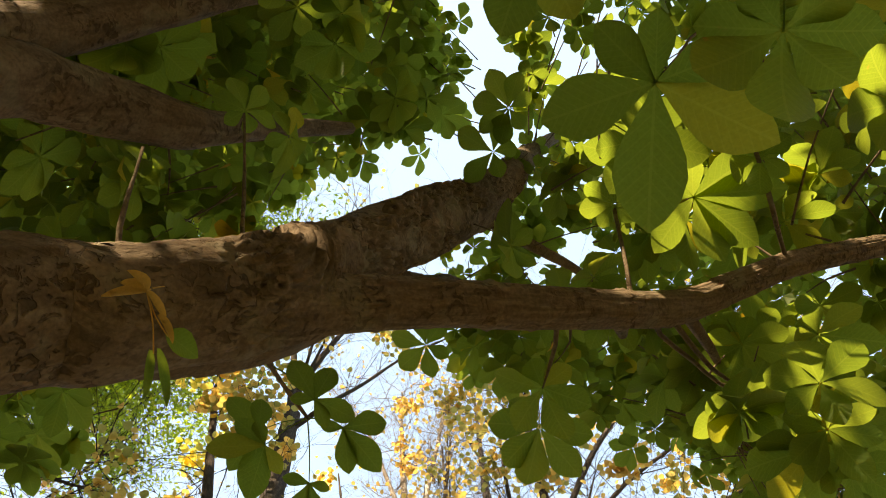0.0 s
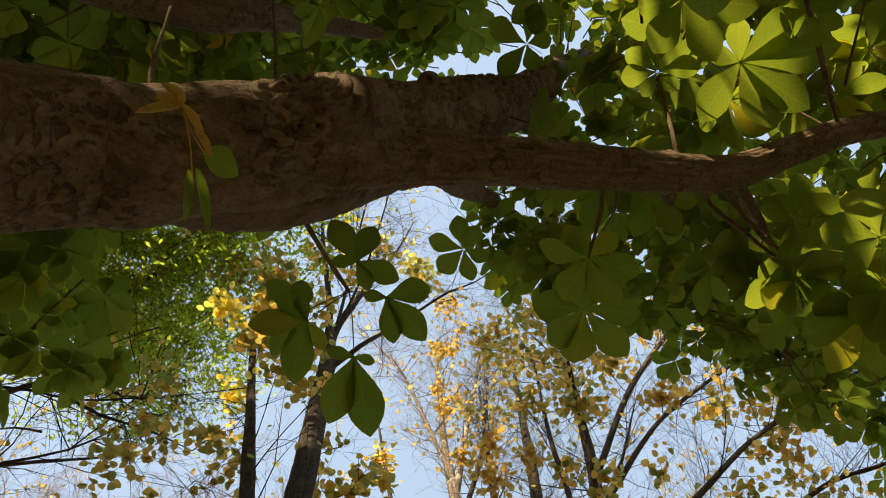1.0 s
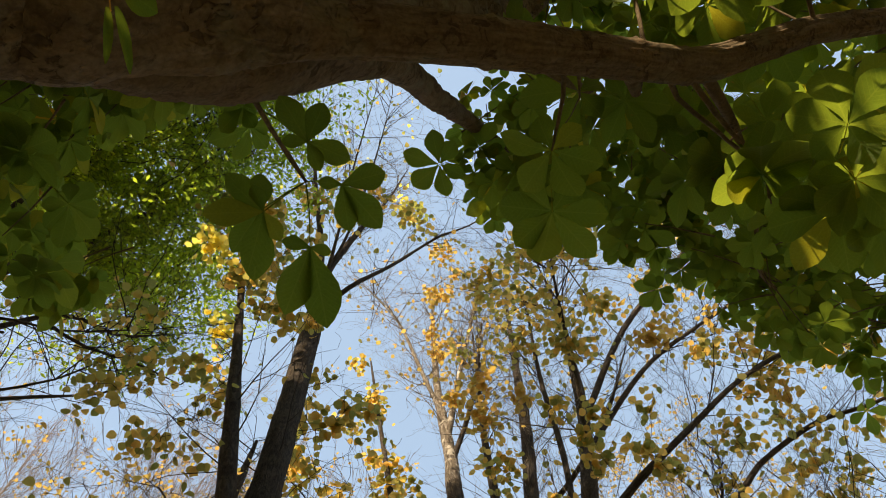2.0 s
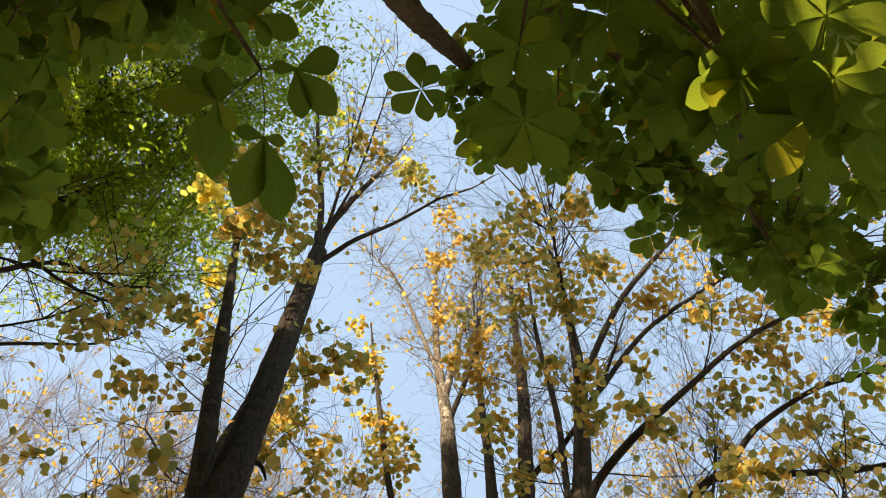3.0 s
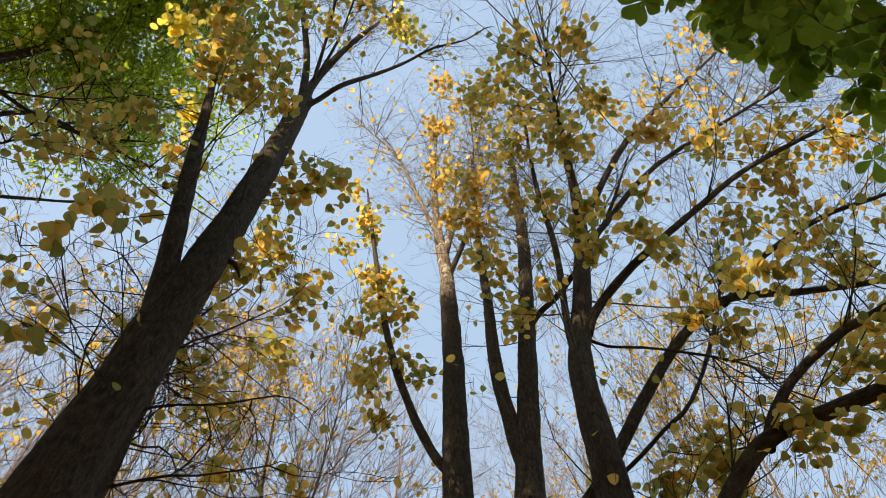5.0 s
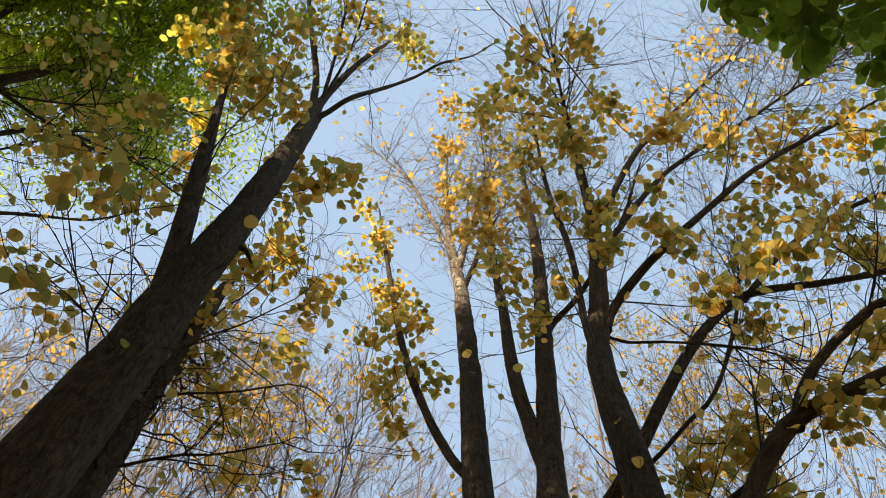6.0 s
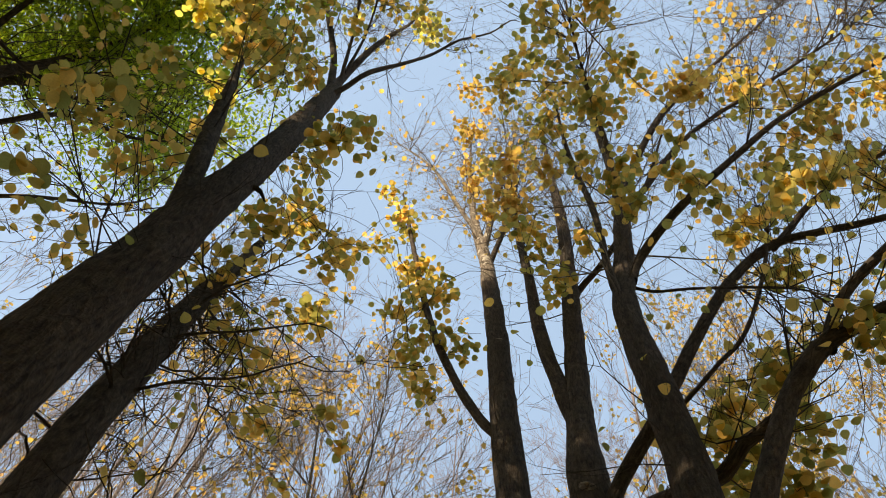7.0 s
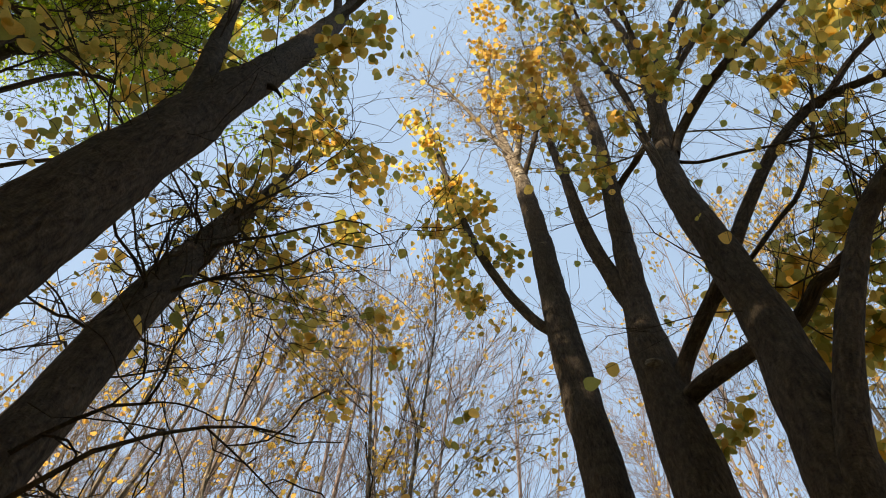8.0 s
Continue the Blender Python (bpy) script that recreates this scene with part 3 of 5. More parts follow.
sprays(linden_a, a_lines[:6] + a_lines[7:], [(-2.52, 4.0, 8.2, 0.25, 16), (-3.2, 3.77, 9.3, 0.35, 30), (-3.25, 3.8, 8.1, 0.3, 20), (-2.97, 4.59, 8.8, 0.3, 22), (-3.5, 4.3, 9.6, 0.4, 34), (-3.0, 3.5, 9.0, 0.35, 26), (-4.1, 4.0, 10.2, 0.4, 36), (-2.18, 4.85, 11.0, 0.25, 25), (-3.85, 4.1, 11.0, 0.37, 24), (-3.6, 4.46, 9.5, 0.31, 40), (-1.62, 3.46, 5.3, 0.07, 5), (-1.77, 3.52, 5.2, 0.1, 6), (-1.6, 3.72, 4.8, 0.09, 6), (-1.71, 3.65, 6.0, 0.12, 12),
    (-2.68, 4.14, 8.5, 0.27, 30), (-3.32, 4.87, 7.5, 0.30, 14), (-2.94, 4.52, 6.5, 0.30, 12), (-2.73, 4.75, 7.0, 0.25, 10), (-2.75, 5.03, 10.6, 0.33, 24), (-2.20, 5.28, 10.0, 0.39, 32), (-1.70, 5.34, 10.0, 0.33, 19), (-2.08, 5.19, 10.6, 0.33, 19), (-1.58, 5.45, 9.3, 0.26, 11), (-1.56, 5.55, 9.0, 0.20, 20), (-1.40, 5.88, 8.7, 0.24, 19)], [LINDEN], ROUND, BARK_LINDEN, 12, (0.07, 0.1), more=1.0, singles=90)
side_twigs(linden_a, a_lines[:6] + a_lines[7:], 110, 13, BARK_LINDEN, leaf=(LINDEN, ROUND), per_tip=0.075)
side_twigs(linden_a, a_lines[2:6], 90, 131, BARK_LIT_PALE, (0.7, 1.8), 3, 2, 0.3, (LINDEN_YELLOW, ROUND), 0.1, (0.05, 0.09), 0.3)

# ---- slender linden behind it ----
linden_b = tree_base("linden_tree", (-1.1, 4.5, 0), "slender dark linden stem with many long bare side twigs", group="linden grove")
b_lines = [
    stem("trunk", [(-1.09, 4.5, -0.1, 0.169), (-1.19, 4.58, 1.2, 0.136), (-1.79, 5.07, 4, 0.115), (-1.96, 5.2, 5, 0.113), (-2.12, 5.36, 6, 0.113), (-2.33, 5.57, 7, 0.113), (-2.51, 5.77, 8, 0.107), (-2.65, 5.96, 9, 0.096), (-2.84, 6.2, 10, 0.079), (-2.99, 6.45, 12, 0.023)], linden_b, BARK_LINDEN, 18, 0.1, 0.008),
]
sprays(linden_b, b_lines, [(-2.06, 6.77, 9.5, 0.32, 54), (-1.90, 6.95, 7.7, 0.25, 19), (-2.87, 6.99, 8.8, 0.29, 27), (-1.41, 6.57, 7.3, 0.14, 11), (-0.97, 7.59, 7.4, 0.1, 5), (-1.01, 7.54, 6.8, 0.05, 2), (-1.49, 7.2, 7.8, 0.09, 5), (-2.1, 7.77, 8.0, 0.12, 8),
    (-1.76, 5.61, 8.8, 0.29, 40), (-2.3, 6.0, 9.0, 0.4, 40), (-1.9, 6.3, 8.0, 0.4, 40)], [LINDEN], ROUND, BARK_LINDEN, 14, (0.07, 0.105), more=1.25, singles=120)
side_twigs(linden_b, b_lines, 26, 15, BARK_LINDEN, (0.4, 1.1), 3, 2, 0.1, (LINDEN, ROUND), 0.14, low=0.5)
side_twigs(linden_b, b_lines, 44, 151, BARK_LINDEN, (0.5, 1.7), 4, 2, -0.04, (LINDEN, ROUND), 0.2, (0.05, 0.085), 0.2, 0.3, 0.8, (9, 5), 1.5, 2.4)

# ---- linden clump of three trunks ----
linden_c = tree_base("linden_tree", (0.3, 8.2, 0), "tall pale-patched linden trunk with a leafy side branch", group="linden grove")
c_lines = [
    stem("trunk", [(0.35, 8.15, -0.1, 0.282), (0.3, 8.18, 1.0, 0.229), (0.14, 8.2, 5, 0.194), (0.08, 8.2, 6.75, 0.182), (-0.07, 8.2, 8.9, 0.167), (-0.23, 8.25, 11.9, 0.145), (-0.36, 8.28, 13.7, 0.129)], linden_c, BARK_LINDEN, 20, 0.14, 0.012),
    # Above the joint the bark turns paler, sunlight included in its colour.
    stem("upper_trunk", [(-0.355, 8.28, 13.6, 0.131), (-0.43, 8.3, 14.6, 0.119), (-0.72, 8.4, 17.15, 0.08), (-0.95, 8.45, 20.5, 0.05), (-1.07, 8.5, 24, 0.0176)], linden_c, BARK_LIT_PALE, 14, 0.14, 0.012, label="pale flaking bark with sunlight put into its colour"),
    stem("upper_trunk", [(-0.5, 8.3, 15.2, 0.07), (-0.32, 8.3, 17.7, 0.058), (0.0, 8.2, 21.0, 0.035), (0.2, 8.1, 24, 0.012)], linden_c, BARK_LIT_PALE, 10, 0.2, 0.006),
    stem("limb", [(-0.1, 8.2, 9.2, 0.06), (-0.4, 8.18, 9.7, 0.055), (-0.75, 8.1, 10.62, 0.054), (-1.13, 7.9, 11.98, 0.05), (-1.76, 7.8, 15.58, 0.035), (-2.09, 7.8, 17.59, 0.015)], linden_c, BARK_LINDEN, 8),
    stem("limb", [(-0.6, 8.38, 16.2, 0.05), (-1.14, 8.4, 18.4, 0.045), (-1.84, 8.2, 20.87, 0.03), (-2.9, 8.0, 23, 0.01)], linden_c, BARK_LIT_PALE, 8),
    stem("limb", [(-0.4, 8.3, 14.4, 0.05), (0.0, 8.0, 16.4, 0.04), (0.2, 7.6, 19.0, 0.015)], linden_c, BARK_LINDEN, 8),
]
sprays(linden_c, c_lines, [(-1.72, 7.44, 15.5, 0.27, 30), (-1.94, 7.70, 16.9, 0.30, 30), (-2.01, 7.80, 15.1, 0.32, 34), (-1.50, 7.80, 14.3, 0.30, 36), (-1.61, 7.90, 13.0, 0.28, 40), (-1.13, 7.90, 13.3, 0.25, 26), (-1.48, 7.90, 11.5, 0.25, 30), (-0.79, 8.00, 11.5, 0.22, 20), (-1.13, 8.00, 12.5, 0.25, 30), (-1.67, 7.90, 12.2, 0.25, 26), (-1.19, 8.00, 11.0, 0.25, 26),
    (-1.73, 7.89, 14.8, 0.35, 40), (-1.39, 7.82, 13.2, 0.34, 45), (-1.15, 7.84, 12.2, 0.35, 50), (-1.22, 8.02, 11.3, 0.29, 45), (-0.73, 7.95, 10.9, 0.22, 30), (-0.97, 8.21, 10.2, 0.23, 35),
    (-0.79, 7.28, 20.0, 0.24, 60, 1), (-0.84, 7.99, 19.0, 0.23, 50, 1), (-0.81, 6.63, 21.0, 0.32, 50, 1), (0.04, 6.94, 16.0, 0.43, 50), (-0.28, 7.71, 15.5, 0.27, 30, 1),
    (-0.75, 7.0, 19.0, 0.25, 20, 1), (-0.76, 7.6, 17.5, 0.22, 22, 1), (-0.34, 7.5, 18.0, 0.25, 14, 1), (-0.93, 7.49, 17.0, 0.35, 12, 1), (-0.4, 6.8, 20.0, 0.25, 14, 1)], [LINDEN, LINDEN_GOLD], ROUND, BARK_LINDEN, 16, (0.08, 0.115), more=1.08)
side_twigs(linden_c, c_lines[1:3] + c_lines[4:], 190, 17, BARK_LIT_PALE, (0.8, 2.5), leaf=(LINDEN_GOLD, ROUND), per_tip=0.12, low=0.2)

linden_d = tree_base("linden_tree", (0.85, 8.0, 0), "tall dark linden that forks into several stems", group="linden grove")
d_lines = [
    stem("trunk", [(0.9, 8.0, -0.1, 0.336), (0.86, 8.0, 1.0, 0.269), (0.8, 8.0, 4, 0.231), (0.75, 8.0, 6.34, 0.218), (0.69, 8.0, 8.0, 0.197), (0.7, 8.0, 9.2, 0.151), (0.78, 8.0, 11.2, 0.126), (0.88, 7.92, 14.8, 0.101), (0.82, 7.8, 18.3, 0.0588), (0.8, 7.6, 21, 0.0168)], linden_d, BARK_LINDEN, 20, 0.14, 0.012),
    stem("limb", [(0.66, 8.0, 9.2, 0.11), (0.52, 8.0, 10.0, 0.095), (0.37, 7.9, 11.06, 0.09), (0.27, 7.8, 12.72, 0.07), (0.13, 7.7, 14.73, 0.05), (0.0, 7.4, 18, 0.015)], linden_d, BARK_LINDEN, 10),
    stem("limb", [(0.84, 8.0, 12.1, 0.0488), (1.0, 7.95, 12.5, 0.045), (1.37, 7.6, 12.6, 0.0413), (2.03, 7.0, 13.46, 0.0315), (2.6, 6.5, 15, 0.0112)], linden_d, BARK_LINDEN, 8),
    stem("limb", [(0.76, 7.95, 7.3, 0.0785), (0.95, 7.85, 7.85, 0.0733), (1.44, 7.4, 8.35, 0.0686), (1.9, 7.18, 9.17, 0.066), (2.4, 7.02, 10.0, 0.0606), (2.95, 6.95, 10.7, 0.055), (3.3, 6.85, 10.75, 0.0477), (3.9, 6.6, 10.35, 0.0393), (4.69, 6.3, 10.06, 0.0308), (5.8, 5.9, 10.2, 0.0168)], linden_d, BARK_LINDEN, 14),
    stem("limb", [(3.1, 6.95, 10.75, 0.0462), (3.4, 6.93, 11.2, 0.0434), (3.86, 6.8, 11.77, 0.0399), (4.7, 6.5, 12.22, 0.0336), (5.46, 6.2, 12.2, 0.0252), (6.6, 5.9, 12.6, 0.0105)], linden_d, BARK_LINDEN, 10),
    stem("limb", [(1.25, 7.58, 8.1, 0.0259), (1.65, 7.3, 8.28, 0.023), (2.0, 7.15, 8.6, 0.0216), (2.3, 7.0, 8.85, 0.023), (2.75, 6.9, 9.9, 0.023), (3.1, 6.82, 11.0, 0.0187), (3.3, 6.7, 12.0, 0.0086)], linden_d, BARK_LINDEN, 8),
    stem("limb", [(0.8, 7.95, 7.35, 0.088), (1.0, 7.75, 7.3, 0.084), (1.33, 7.3, 6.94, 0.0744), (1.62, 7.0, 6.74, 0.0624), (1.8, 6.85, 6.88, 0.056), (2.08, 6.7, 6.98, 0.0472), (2.5, 6.6, 7.6, 0.024)], linden_d, BARK_LINDEN, 10),
]
sprays(linden_d, d_lines, [(0.25, 6.96, 13.5, 0.36, 56, 1), (0.49, 7.14, 12.5, 0.32, 50), (0.16, 7.19, 13.0, 0.3, 40, 1), (0.62, 7.15, 11.5, 0.23, 30), (0.39, 7.36, 11.0, 0.22, 25), (-0.1, 5.49, 16.0, 0.43, 60), (0.38, 5.91, 16.0, 0.47, 60),
    (4.5, 6.58, 12.5, 0.43, 70), (3.29, 6.64, 11.0, 0.25, 20), (3.05, 6.9, 10.5, 0.24, 20), (3.15, 7.29, 10.5, 0.35, 40), (5.0, 6.62, 12.0, 0.34, 35), (3.53, 6.7, 10.0, 0.33, 25),
    (3.62, 6.03, 10.0, 0.25, 22), (3.90, 5.93, 9.5, 0.25, 26), (0.21, 6.80, 13.5, 0.35, 46, 1), (0.51, 6.48, 13.0, 0.25, 30, 1), (0.24, 6.42, 11.5, 0.25, 22), (0.74, 6.27, 14.0, 0.30, 30)], [LINDEN, LINDEN_GOLD], ROUND, BARK_LINDEN, 18, (0.08, 0.115), more=1.08)
side_twigs(linden_d, d_lines, 170, 19, BARK_LINDEN, (0.6, 1.8), leaf=(LINDEN, ROUND), per_tip=0.13, low=0.45)

side_twigs(linden_d, d_lines[:1], 40, 191, BARK_LIT_PALE, (0.8, 2.2), 4, 2, 0.2, (LINDEN_GOLD, ROUND), 0.05, (0.06, 0.1), 0.55, 0.1)

linden_e = tree_base("linden_tree", (1.2, 6.5, 0), "leaning dark linden with spreading limbs of olive-gold leaves", group="linden grove")
e_lines = [
    stem("trunk", [(1.1, 6.45, -0.1, 0.3213), (1.12, 6.48, 1.0, 0.2448), (1.17, 6.55, 3, 0.1976), (1.24, 6.6, 4.66, 0.178), (1.32, 6.7, 6.25, 0.1566), (1.3, 6.77, 7.8, 0.1415), (1.26, 6.8, 9.3, 0.1246), (1.44, 6.82, 10.86, 0.113), (1.68, 6.88, 13.6, 0.0917), (1.64, 6.6, 15.76, 0.0536), (1.5, 6.3, 18, 0.0153)], linden_e, BARK_LINDEN, 22, 0.12, 0.012),
    stem("limb", [(1.4, 6.8, 9.9, 0.063), (1.55, 6.75, 10.35, 0.0546), (2.02, 6.4, 10.76, 0.0518), (2.72, 6.1, 11.36, 0.042), (3.69, 5.8, 12.26, 0.0336), (4.92, 5.5, 12.99, 0.0245), (6.0, 5.2, 13.6, 0.0084)], linden_e, BARK_LINDEN, 12),
    stem("limb", [(1.62, 6.88, 13.0, 0.0612), (1.85, 6.85, 13.7, 0.0564), (2.65, 6.4, 15.51, 0.051), (4.0, 6.2, 18.08, 0.0374), (5.61, 6.0, 21.0, 0.0204), (7.4, 5.6, 24.0, 0.0054)], linden_e, BARK_LINDEN, 10),
    stem("limb", [(1.6, 6.86, 12.2, 0.0475), (1.95, 6.8, 12.9, 0.0439), (2.9, 6.4, 14.22, 0.0382), (4.51, 6.0, 15.58, 0.0259), (6.0, 5.6, 16.8, 0.0158), (8.0, 5.0, 18.6, 0.0043)], linden_e, BARK_LINDEN, 10),
    stem("limb", [(1.25, 6.8, 9.2, 0.05), (1.19, 6.75, 10.0, 0.045), (1.19, 6.6, 11.7, 0.044), (1.04, 6.4, 13.89, 0.036), (0.95, 5.8, 15.6, 0.012)], linden_e, BARK_LINDEN, 8),
    stem("limb", [(1.36, 6.85, 9.9, 0.022), (1.6, 6.88, 9.75, 0.017), (2.09, 6.8, 9.53, 0.015), (2.79, 6.6, 8.87, 0.011), (3.07, 6.5, 8.08, 0.005)], linden_e, BARK_LINDEN, 7),
    stem("limb", [(1.6, 6.9, 12.4, 0.05), (1.55, 6.2, 13.2, 0.04), (1.35, 5.2, 14.0, 0.025), (1.2, 4.2, 14.1, 0.008)], linden_e, BARK_LINDEN, 7),
    stem("limb", [(1.2, 6.55, 4.1, 0.125), (1.3, 6.45, 4.75, 0.088), (1.55, 6.4, 5.5, 0.0774), (1.97, 6.38, 6.5, 0.0757), (2.26, 6.35, 7.0, 0.0757), (2.56, 6.28, 7.3, 0.073), (3.06, 6.1, 7.4, 0.0673), (3.53, 5.9, 7.45, 0.0598), (4.4, 5.6, 7.7, 0.0374), (5.4, 5.3, 8.3, 0.015)], linden_e, BARK_LINDEN, 14),
    stem("limb", [(2.5, 6.32, 7.2, 0.0562), (2.66, 6.28, 7.6, 0.051), (2.97, 6.2, 8.04, 0.0465), (3.46, 6.0, 8.4, 0.042), (4.02, 5.8, 8.64, 0.0353), (5.0, 5.5, 9.4, 0.015)], linden_e, BARK_LINDEN, 10),
]
sprays(linden_e, e_lines, [(1.22, 4.32, 13.8, 0.44, 70), (0.74, 4.42, 14.0, 0.33, 35), (1.64, 4.38, 14.0, 0.33, 40), (1.22, 5.06, 13.8, 0.56, 110), (1.81, 5.22, 14.0, 0.37, 60), (0.72, 5.58, 13.9, 0.41, 50), (1.32, 5.65, 13.0, 0.38, 70), (0.95, 6.0, 12.0, 0.24, 35),
    (1.42, 6.2, 11.5, 0.23, 70), (1.45, 6.43, 11.0, 0.22, 40), (2.08, 6.05, 10.8, 0.24, 20), (2.01, 5.68, 13.5, 0.31, 35), (1.0, 6.61, 10.5, 0.21, 20), (1.87, 5.81, 10.5, 0.25, 22), (2.17, 5.83, 10.0, 0.22, 16), (2.13, 5.47, 11.0, 0.25, 14), (1.04, 5.48, 15.0, 0.40, 40), (0.50, 5.49, 16.0, 0.40, 34), (1.50, 5.43, 13.0, 0.30, 30)], [LINDEN], ROUND, BARK_LINDEN, 20, (0.08, 0.115), more=1.08)
sprays(linden_e, e_lines, [(2.64, 5.5, 13.0, 0.26, 40, 1), (3.87, 5.81, 17.0, 0.61, 80, 1), (2.48, 6.29, 10.8, 0.21, 15), (3.57, 6.08, 13.5, 0.39, 40), (4.27, 5.76, 13.0, 0.45, 70), (4.7, 5.54, 13.0, 0.38, 50), (3.86, 6.14, 12.5, 0.36, 30), (5.37, 6.05, 13.0, 0.45, 60),
    (3.05, 5.66, 12.5, 0.30, 24), (3.55, 5.84, 11.8, 0.35, 40), (4.26, 5.83, 12.5, 0.30, 30), (4.98, 6.05, 13.0, 0.35, 34), (4.74, 6.43, 12.0, 0.30, 24), (5.15, 6.26, 12.0, 0.35, 28), (3.36, 6.07, 11.0, 0.25, 16), (3.02, 5.54, 13.5, 0.35, 20, 1), (2.45, 5.61, 13.0, 0.25, 22, 1), (4.47, 6.42, 12.5, 0.25, 26, 1), (4.02, 5.99, 13.5, 0.30, 22, 1), (3.83, 5.72, 14.5, 0.40, 20, 1), (2.51, 5.34, 14.5, 0.40, 18, 1)], [LINDEN, LINDEN_GOLD], ROUND, BARK_LINDEN, 21, (0.08, 0.115), more=1.08, singles=100)
sprays(linden_e, e_lines, [(3.19, 5.97, 7.9, 0.21, 30), (3.43, 6.03, 7.9, 0.21, 40), (2.83, 6.03, 7.0, 0.22, 50), (2.24, 6.58, 7.5, 0.24, 35), (3.33, 6.03, 7.2, 0.19, 30), (1.92, 7.45, 8.0, 0.26, 60), (2.28, 7.34, 8.5, 0.27, 50), (1.59, 7.74, 8.5, 0.18, 30), (1.29, 7.62, 6.8, 0.09, 8), (1.63, 7.73, 7.3, 0.17, 30), (1.76, 7.4, 7.0, 0.25, 60), (1.7, 7.0, 7.0, 0.2, 40), (2.21, 7.4, 7.0, 0.28, 60), (2.3, 7.1, 7.4, 0.25, 40), (2.1, 8.4, 7.0, 0.25, 30), (1.1, 7.85, 7.0, 0.14, 24), (1.1, 8.2, 7.0, 0.14, 20),
    (2.76, 5.81, 9.5, 0.22, 18), (2.25, 5.70, 8.5, 0.25, 24), (2.70, 5.63, 8.5, 0.25, 20), (3.21, 5.68, 8.5, 0.30, 30), (3.65, 5.68, 8.5, 0.25, 26)], [LINDEN], ROUND, BARK_LINDEN, 22, (0.08, 0.105), more=1.7, singles=150)
side_twigs(linden_e, e_lines[2:4], 110, 231, BARK_LINDEN, (1.0, 2.6), 4, 2, 0.15, (LINDEN_GOLD, ROUND), 0.08, (0.08, 0.11), 0.25)
side_twigs(linden_e, e_lines[:1] + e_lines[2:4] + e_lines[6:7], 110, 232, BARK_LIT_PALE, (1.2, 3.2), 4, 2, 0.2, None, 0.0, (0.06, 0.1), 0.5, 0.09)
side_twigs(linden_e, e_lines, 200, 23, BARK_LINDEN, (0.6, 1.8), leaf=(LINDEN, ROUND), per_tip=0.13, low=0.35)


